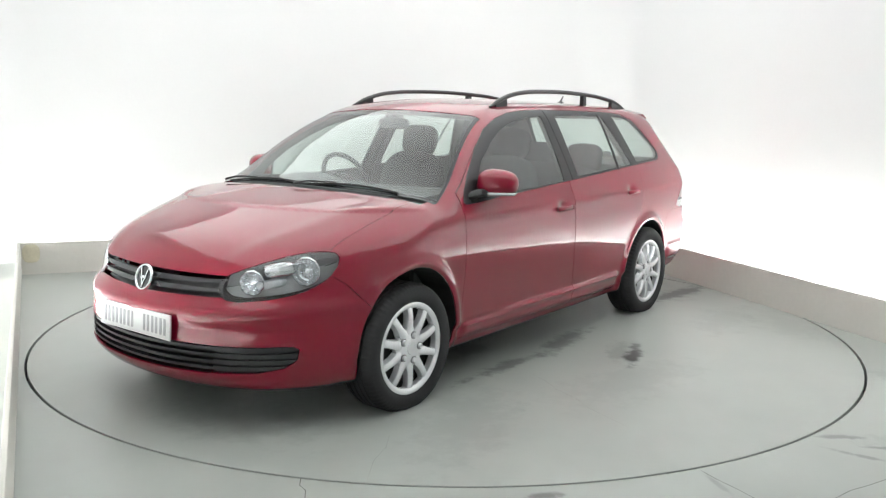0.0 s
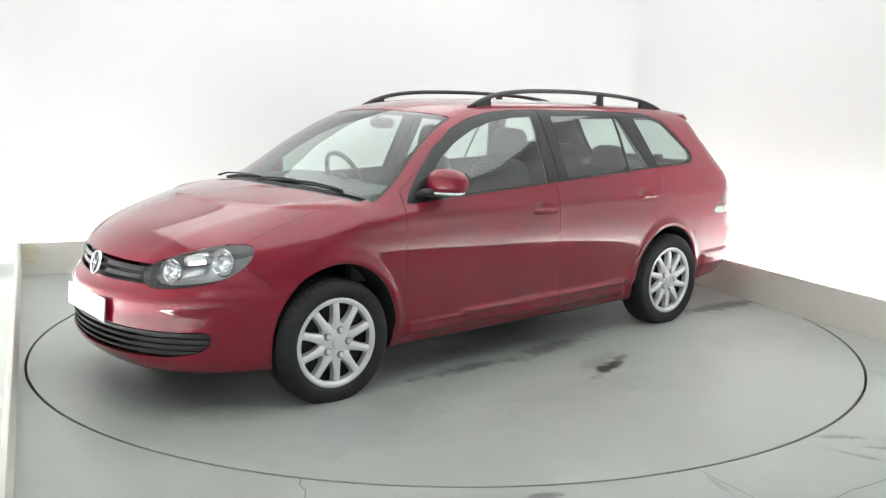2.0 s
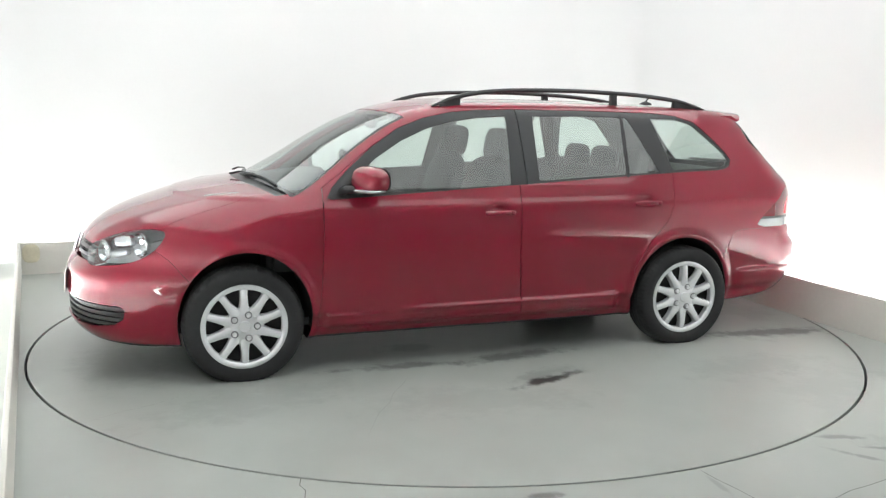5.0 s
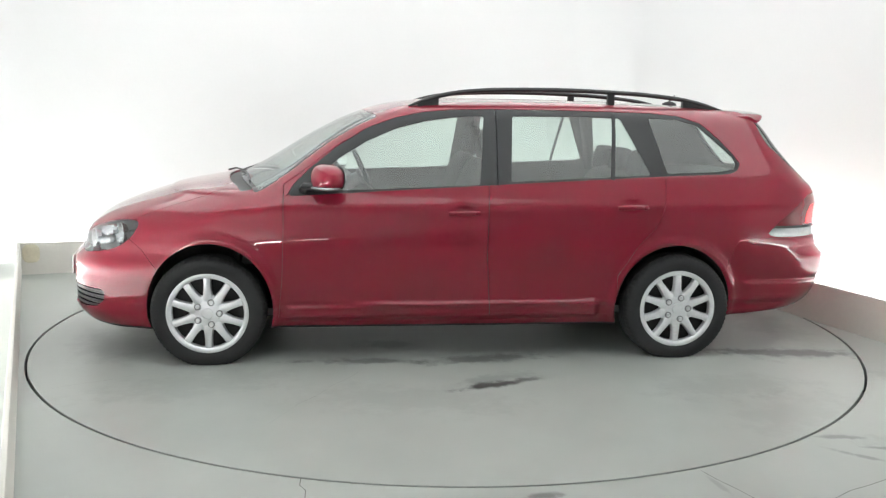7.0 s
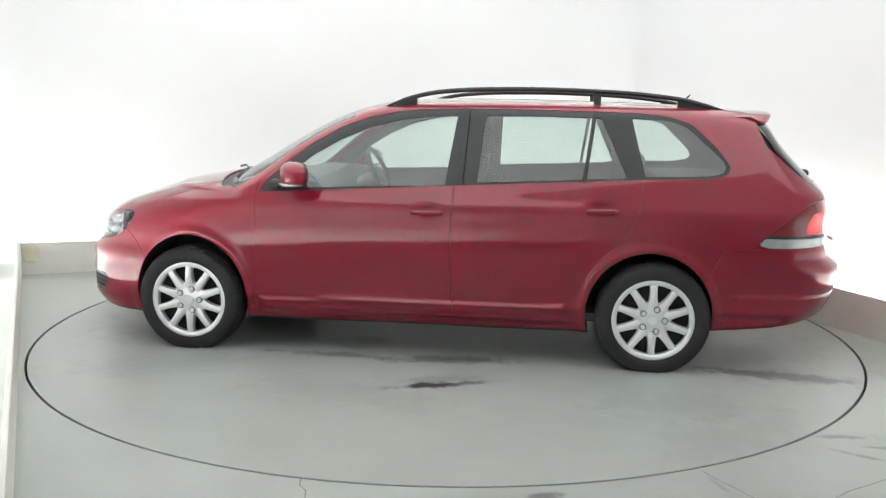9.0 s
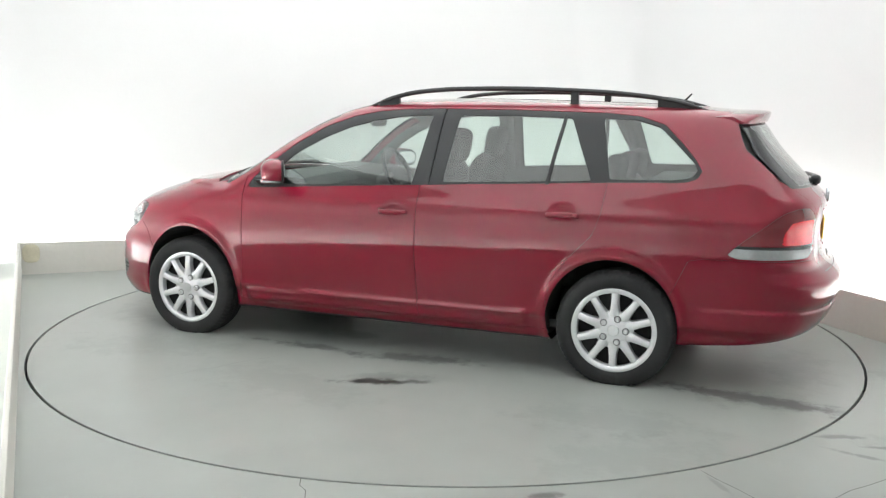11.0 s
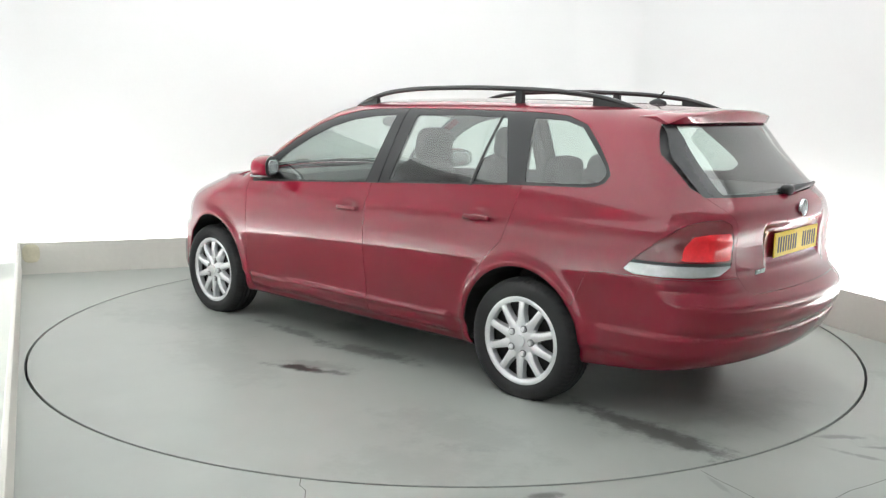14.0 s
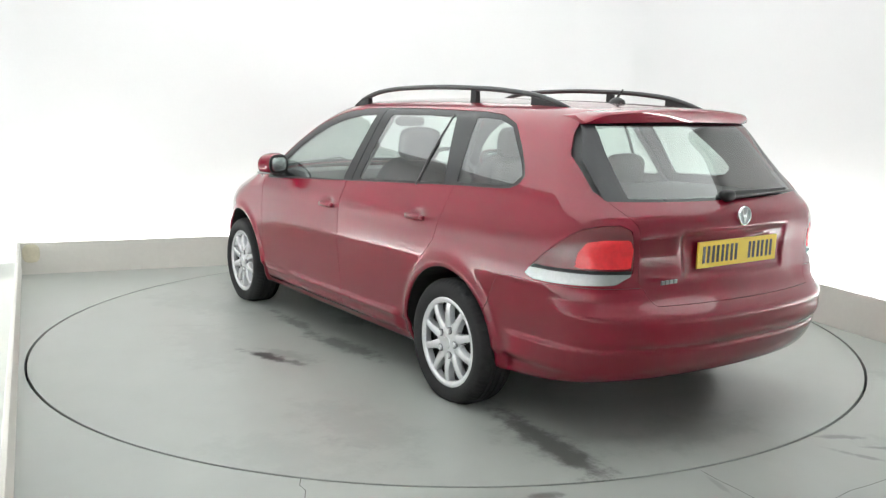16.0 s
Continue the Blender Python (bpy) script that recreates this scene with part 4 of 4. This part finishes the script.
def build_mirror(car, s):
    base, n = on_side(0.77, 0.945, s)
    mirror = tagged(new("door_mirror"), "red door mirror with pale lower band")
    mirror.parent = car
    c = Vector((0.650, 0.890 * s, 1.003))
    arm = [(base - n * 0.03)[:], (base + n * 0.04 + Vector((0, 0, 0.0)))[:], (c + Vector((0.0, -0.03 * s, -0.045)))[:]]
    part("arm", sweep([(*arm[0], 1.3), (*arm[1], 1.0), (*arm[2], 0.8)], oval(0.035, 0.022)), M_BLACK, mirror, "black mirror arm", smooth=True)
    turn = pose(0, 0, 0, 0, 0, 30 * s)
    bm = blob(0.075, 0.106, 0.076, 2.5, 28, 18)
    for v in bm.verts:
        k = (v.co.y * s + 0.112) / 0.224
        v.co.z *= 0.88 + 0.20 * (1 - k)
        if v.co.x < 0:
            v.co.x = max(v.co.x, -0.050)
        if v.co.z < -0.043:
            v.co.z = -0.043 + (v.co.z + 0.043) * 0.25
    bmesh.ops.transform(bm, matrix=Matrix.Translation(c) @ turn, verts=bm.verts)
    part("shell", bm, M_PAINT, mirror, smooth=True)
    bm = blob(0.064, 0.098, 0.012, 3.0, 28, 8, Matrix.Translation(c + Vector((0.014, 0.006 * s, -0.047))) @ turn)
    part("lower_band", bm, M_CLEARLENS, mirror, "pale grey lower band with indicator", smooth=True)
    bm = blob(0.010, 0.099, 0.064, 2.6, 24, 10, Matrix.Translation(c + turn.to_3x3() @ Vector((-0.048, 0, 0.004))) @ turn)
    part("glass_surround", bm, M_BLACK, mirror, "black rim round the mirror glass", smooth=True)
    bm = blob(0.004, 0.076, 0.046, 2.8, 24, 10, Matrix.Translation(c + turn.to_3x3() @ Vector((-0.058, 0.008 * s, 0.004))) @ turn)
    part("mirror_glass", bm, M_CHROME, mirror, "mirror glass", smooth=True)


def build_rail(car, s):
    def edge(x):
        return (0.515 + 0.043 * x) * s
    roof_z = curve((-1.75, 1.378), (-1.6, 1.386), (-1.3, 1.397), (-0.9, 1.406), (-0.4, 1.408), (0.0, 1.402), (0.2, 1.388))
    lift = curve((-1.66, -0.004), (-1.58, 0.012), (-1.45, 0.040), (-1.25, 0.060), (-0.9, 0.073), (-0.5, 0.076), (-0.2, 0.068), (0.0, 0.048), (0.12, 0.022), (0.21, -0.004))
    path = []
    for x in np.linspace(-1.66, 0.21, 40):
        k = max(0.35, min(1.0, 0.35 + (x + 1.66) / 0.16, 0.35 + (0.21 - x) / 0.14))
        path.append((x, edge(x), float(roof_z(x) + lift(x)), k))
    rail = part("roof_rail", sweep(path, oval(0.017, 0.013, 12)), M_BLACK, car, "matt black roof rail", smooth=True)
    for x0, x1, top_x0, top_x1 in ((-1.60, -1.40, -1.60, -1.34), (0.16, 0.04, 0.12, 0.02), (-0.985, -0.945, -0.985, -0.945)):
        bm = bmesh.new()
        rows = []
        for t in np.linspace(0, 1, 6):
            x = x0 + (x1 - x0) * t
            xt = top_x0 + (top_x1 - top_x0) * t
            zt = float(roof_z(xt) + lift(xt))
            rows.append([bm.verts.new((x, edge(x) + d, float(roof_z(x)) - 0.02)) for d in (-0.017, 0.017)] + [bm.verts.new((xt if x0 == -0.985 else x, edge(x) + d, (zt if x0 == -0.985 else float(roof_z(x) + lift(x))))) for d in (0.012, -0.012)])
        for a, b in zip(rows, rows[1:]):
            for i in range(4):
                bm.faces.new((a[i], a[(i + 1) % 4], b[(i + 1) % 4], b[i]))
        bm.faces.new(rows[0])
        bm.faces.new(rows[-1])
        part("rail_foot", bm, M_BLACK, rail, smooth=True)


def build_plate(parent, centre, tilt, facing, back, bars, name, label):
    """520 x 111 mm plate; its characters are plain bars."""
    m = frame_at(Vector(centre), (Vector((facing, 0, 0)) @ Matrix.Rotation(0, 3, "Y")) + Vector((0, 0, tilt)), Vector((0, 1, 0)))
    plate = part(name, box(-0.26, 0.26, -0.0555, 0.0555, -0.004, 0.004, m), back, parent, label, bevel=0.002)
    widths = [0.052] * 4 + [0] + [0.052] * 3
    for i, w in enumerate(widths if facing > 0 else widths[::-1]):
        if w:
            a = -0.232 + i * 0.0592
            for b in (0.004, w - 0.020):
                part("character_bar", box(a + b, a + b + 0.016, -0.036, 0.036, 0.0042, 0.0050, m), bars, plate)
    return plate


def build_emblem(parent, centre, normal, r, name, ground):
    m = frame_at(Vector(centre), Vector(normal), Vector((0, 1, 0)))
    fl = 1 if normal[0] > 0 else -1
    e = part(name, lathe([(r * 0.80, 0.0), (r * 0.80, 0.004), (r * 0.86, 0.009), (r * 0.95, 0.009), (r, 0.004), (r, 0.0)], 36, m, closed=True), M_CHROME, parent, "round chrome emblem", smooth=True)
    part("backing", lathe([(r * 0.84, -0.006), (r * 0.84, 0.002), (0.001, 0.003)], 36, m), ground, e)
    for ang, ox, w, l in ((18 * fl, -0.21, 0.10, 0.78), (-18 * fl, 0.21, 0.10, 0.78), (0, 0, 0.62, 0.09)):
        part("bar", box(-r * w / 2, r * w / 2, -r * l, r * l, 0.002, 0.007, m @ pose(r * ox, 0, 0, 0, 0, ang)), M_CHROME, e)


def build_spoiler(gate):
    """A lip that carries the roof on over the rear screen, thick in the middle and thin at its ends."""
    rows = []
    bm = bmesh.new()
    for y in np.linspace(-0.535, 0.535, 41):
        y2 = y * y
        k = min(1.0, (0.535 - abs(y)) / 0.09)
        k = k * (2 - k)
        dx = 0.24 * y2 + 0.55 * y2 ** 3
        top, low = 1.384 - 0.100 * y2, 1.326 - 0.035 * y2
        lip = low + (top - low) * (0.30 + 0.70 * k)
        back = -1.922 - 0.028 * k + dx
        pts = [(-1.775 + dx, top + 0.006 - 0.012 * (1 - k)), (-1.86 + dx, top + 0.006 - 0.010 * (1 - k)), (back + 0.022, lip + 0.002), (back + 0.006, lip - 0.002), (back, lip - 0.009),
               (back + 0.004, (lip + low) / 2), (back + 0.016, low), (-1.86 + dx, low + 0.004), (-1.80 + dx, top - 0.030)]
        rows.append([bm.verts.new((a, y, b)) for a, b in pts])
    n = len(rows[0])
    for a, b in zip(rows, rows[1:]):
        for i in range(n):
            bm.faces.new((a[i], a[(i + 1) % n], b[(i + 1) % n], b[i]))
    bm.faces.new(rows[0])
    bm.faces.new(rows[-1])
    part("roof_spoiler", bm, M_PAINT, gate, "red roof-edge spoiler", smooth=True)


def on_top(x, y, out=0.0):
    z = 1.6
    for _ in range(30):
        f = float(form(np.array([x]), np.array([y]), np.array([z]))[0]) - out
        z -= f * 0.9
    g = form_slope(np.array([[x, y, z]]))[0]
    return Vector((x, y, z)), Vector(g).normalized()


def build_wipers(car, gate):
    for pivot, tip, lift in (((1.125, -0.60), (1.185, 0.02), 0.004), ((1.205, 0.03), (1.085, 0.60), 0.004)):
        pts = []
        for t in np.linspace(0, 1, 14):
            x = pivot[0] + (tip[0] - pivot[0]) * t
            y = pivot[1] + (tip[1] - pivot[1]) * t
            p, n = on_top(x - 0.10 * math.sin(math.pi * t) * 0.1, y, lift)
            pts.append(p)
        w = part("wiper", sweep([(*p, 1) for p in pts], oval(0.006, 0.005, 8)), M_BLACK, car, "black wiper blade", smooth=True)
        p0, n0 = on_top(pivot[0] + 0.06, pivot[1] + 0.03, 0.02)
        part("wiper_arm", sweep([(*p0, 1.4), (*(p0.lerp(pts[3], 0.5) + n0 * 0.014), 1.0), (*(pts[5] + n0 * 0.008), 0.6)], oval(0.008, 0.005, 8)), M_BLACK, w, smooth=True)
    # rear wiper, parked along the lower edge of the glass
    def rear_at(y, z, out):
        x = -2.4
        for _ in range(30):
            x += (float(form(np.array([x]), np.array([y]), np.array([z]))[0]) - out) * 0.9
        return Vector((x, y, z))
    pts = [rear_at(y, 1.025 + 0.012 * (0.02 - y), 0.02) for y in np.linspace(0.04, -0.42, 10)]
    w = part("rear_wiper", sweep([(*p, 1.5 - 0.9 * i / 9) for i, p in enumerate(pts)], oval(0.012, 0.013, 10)), M_BLACK, gate, "black rear wiper", smooth=True)
    c = rear_at(0.035, 1.022, 0.012)
    part("pivot_cover", blob(0.028, 0.040, 0.026, 2.6, 18, 12, Matrix.Translation(c)), M_BLACK, w, smooth=True)


def build_seat(car, x, y, w, back_h, name, label):
    seat = tagged(new(name), label)
    seat.parent = car
    seat.matrix_basis = pose(x, y, 0.0)
    part("cushion", blob(0.26, w / 2, 0.085, 3.4, 28, 16, pose(0.18, 0, 0.50, 0, -8, 0)), M_CLOTH, seat, smooth=True)
    part("backrest", blob(0.085, w / 2, back_h / 2, 3.2, 28, 18, pose(-0.13, 0, 0.50 + back_h / 2, 0, -16, 0)), M_CLOTH, seat, smooth=True)
    return seat


def build_headrest(seat, y, z, x):
    h = part("headrest", blob(0.050, 0.132, 0.098, 3.6, 24, 14, pose(x, y, z, 0, -10, 0)), M_CLOTH, seat, smooth=True)
    for d in (-0.05, 0.05):
        part("post", lathe([(0.006, -0.06), (0.006, 0.06)], 8, pose(x + 0.02, y + d, z - 0.12, 0, -14, 0)), M_CHROME, h)


def build_cabin(car):
    part("cabin_floor", box(-1.6, 1.3, -0.74, 0.74, 0.24, 0.28), M_CABIN, car, "dark carpeted floor")
    # dashboard
    bm = bmesh.new()
    rows = []
    for y in np.linspace(-0.70, 0.70, 25):
        hood = 0.035 * math.exp(-((y + 0.36) / 0.17) ** 2)
        b = 0.10 * (y / 0.7) ** 2
        pts = [(1.13 - b, 0.945), (0.82 - b, 0.965 + hood), (0.68 - b, 0.955 + hood), (0.62 - b, 0.90), (0.60 - b, 0.74), (0.66, 0.52), (1.13, 0.52)]
        rows.append([bm.verts.new((a, y, c)) for a, c in pts])
    for a, b in zip(rows, rows[1:]):
        for i in range(7):
            bm.faces.new((a[i], a[(i + 1) % 7], b[(i + 1) % 7], b[i]))
    bm.faces.new(rows[0])
    bm.faces.new(rows[-1])
    part("dashboard", bm, M_CABIN, car, "dark grey dashboard with instrument hood", smooth=True)
    part("bulkhead", box(1.13, 1.16, -0.74, 0.74, 0.24, 0.92), M_UNDER, car)
    wheel = tagged(new("steering_wheel"), "black three-spoke steering wheel on the driver's side")
    wheel.parent = car
    wheel.matrix_basis = Matrix.Translation((0.44, -0.36, 0.93)) @ Vector((-0.90, 0, 0.42)).to_track_quat("Z", "Y").to_matrix().to_4x4()
    ring = [(0.180 + 0.015 * math.cos(t), 0.015 * math.sin(t)) for t in np.linspace(0, 2 * math.pi, 10, endpoint=False)]
    part("rim", lathe(ring, 40, closed=True), M_GLOSSBLACK, wheel, smooth=True)
    part("airbag_cover", blob(0.075, 0.065, 0.03, 2.6, 20, 12, pose(0, 0, -0.02)), M_CABIN, wheel, smooth=True)
    for a in (0, 180, 270):
        part("spoke", box(0.05, 0.178, -0.016, 0.016, -0.025, -0.008, pose(0, 0, 0, 0, 0, a)), M_CABIN, wheel)
    part("column", lathe([(0.04, -0.30), (0.045, -0.04)], 14), M_CABIN, wheel)
    for y in (0.36, -0.36):
        seat = build_seat(car, -0.02, y, 0.50, 0.60, "front_seat", "charcoal cloth front seat with headrest")
        build_headrest(seat, 0, 1.165, -0.245)
    bench = build_seat(car, -0.98, 0.0, 1.26, 0.52, "rear_seat", "charcoal cloth rear bench with three headrests")
    for y in (0.38, 0.0, -0.38):
        build_headrest(bench, y, 1.045, -0.205)
    part("load_cover", box(-2.02, -1.33, -0.60, 0.60, 0.985, 0.997), M_CABIN, car, "dark roller load cover", bevel=0.004)
    part("rear_trim_panel", box(-2.12, -2.04, -0.56, 0.56, 0.62, 0.98), M_CABIN, car, bevel=0.01)
    for s in (1, -1):
        # upright pillars behind the glass
        for xb, xt in ((-0.25, -0.29), (-1.18, -1.07)):
            a, na = on_side(xb, 0.96, s, -0.045)
            b, nb = on_side(xt, 1.33, s, -0.045)
            part("pillar_trim", sweep([(*a, 1), (*a.lerp(b, 0.5), 1), (*b, 1)], oval(0.028, 0.014, 10)), M_CABIN, car, "dark pillar trim", smooth=True)
        # quarter bar in the rear door glass
        pts = [on_side(xx, zz, s, -0.0005)[0] for xx, zz in ((-0.905, 0.995), (-0.918, 1.10), (-0.935, 1.22), (-0.950, 1.345))]
        part("window_bar", sweep([(*p, 1) for p in pts], oval(0.011, 0.004, 8)), M_BLACK, car, "black upright bar in the rear window", smooth=True)
    m, n = on_top(0.42, 0.0, -0.09)
    part("rear_view_mirror", blob(0.018, 0.115, 0.033, 3, 20, 10, Matrix.Translation(m)), M_CABIN, car, "black interior mirror", smooth=True)
    p, n = on_top(0.47, 0.0, -0.02)
    part("mirror_stalk", sweep([(*p, 1), (*m, 1)], oval(0.010, 0.010, 8)), M_CABIN, car)


def build_antenna(car):
    p, n = on_top(-1.49, 0.0)
    a = part("roof_aerial", lathe([(0.034, -0.004), (0.030, 0.012), (0.017, 0.022), (0.008, 0.026)], 20, Matrix.Translation(p) @ Matrix.Diagonal((1.5, 0.8, 1, 1))), M_BLACK, car, "short black roof aerial", smooth=True)
    part("mast", sweep([(*(p + Vector((0.005, 0, 0.02))), 1.4), (*(p + Vector((-0.035, 0, 0.062))), 0.8)], oval(0.005, 0.005, 8)), M_BLACK, a, smooth=True)


def build_car():
    car = tagged(new("estate_car"), "dark red metallic five-door estate car with black roof rails", "car")
    inner = (Matrix.Translation((CAR_X, CAR_Y, 0)))
    fd, rdoor, gate, bumper, bonnet = build_body(car)
    build_wheel(car)
    for i, s in enumerate((1, -1)):
        build_handle(fd[i], -0.075, 0.822, s)
        build_handle(rdoor[i], -1.005, 0.850, s)
        build_mirror(car, s)
        build_rail(car, s)
    build_plate(bumper, (2.152, 0.0, 0.442), 0.06, 1, M_WHITE, M_GREYINK, "number_plate", "white front number plate")
    build_plate(gate, (-2.243, 0.0, 0.788), -0.02, -1, M_YELLOW, M_INK, "number_plate", "yellow rear number plate")
    build_emblem(bumper, (2.095, 0.0, 0.622), (1, 0, 0.30), 0.060, "emblem", M_GLOSSBLACK)
    build_emblem(gate, (-2.262, 0.0, 0.942), (-1, 0, 0.03), 0.041, "emblem", M_BOWL)
    build_spoiler(gate)
    build_wipers(car, gate)
    build_cabin(car)
    build_antenna(car)
    for i in range(4):
        part("badge_bar", box(-2.262, -2.256, 0.485 - 0.024 * i - 0.018, 0.485 - 0.024 * i, 0.690, 0.706), M_GREYINK, gate, "small silver badge")
    for ob in car.children:
        ob.matrix_basis = inner @ ob.matrix_basis
    return car


build_studio()
table = build_turntable()
car = build_car()


def motions():
    """The turntable carries the car round."""
    rows = [(t, pose(0, 0, 0, 0, 0, a)) for t, a in TURN]
    walk(table, rows)
    walk(car, rows)


motions()
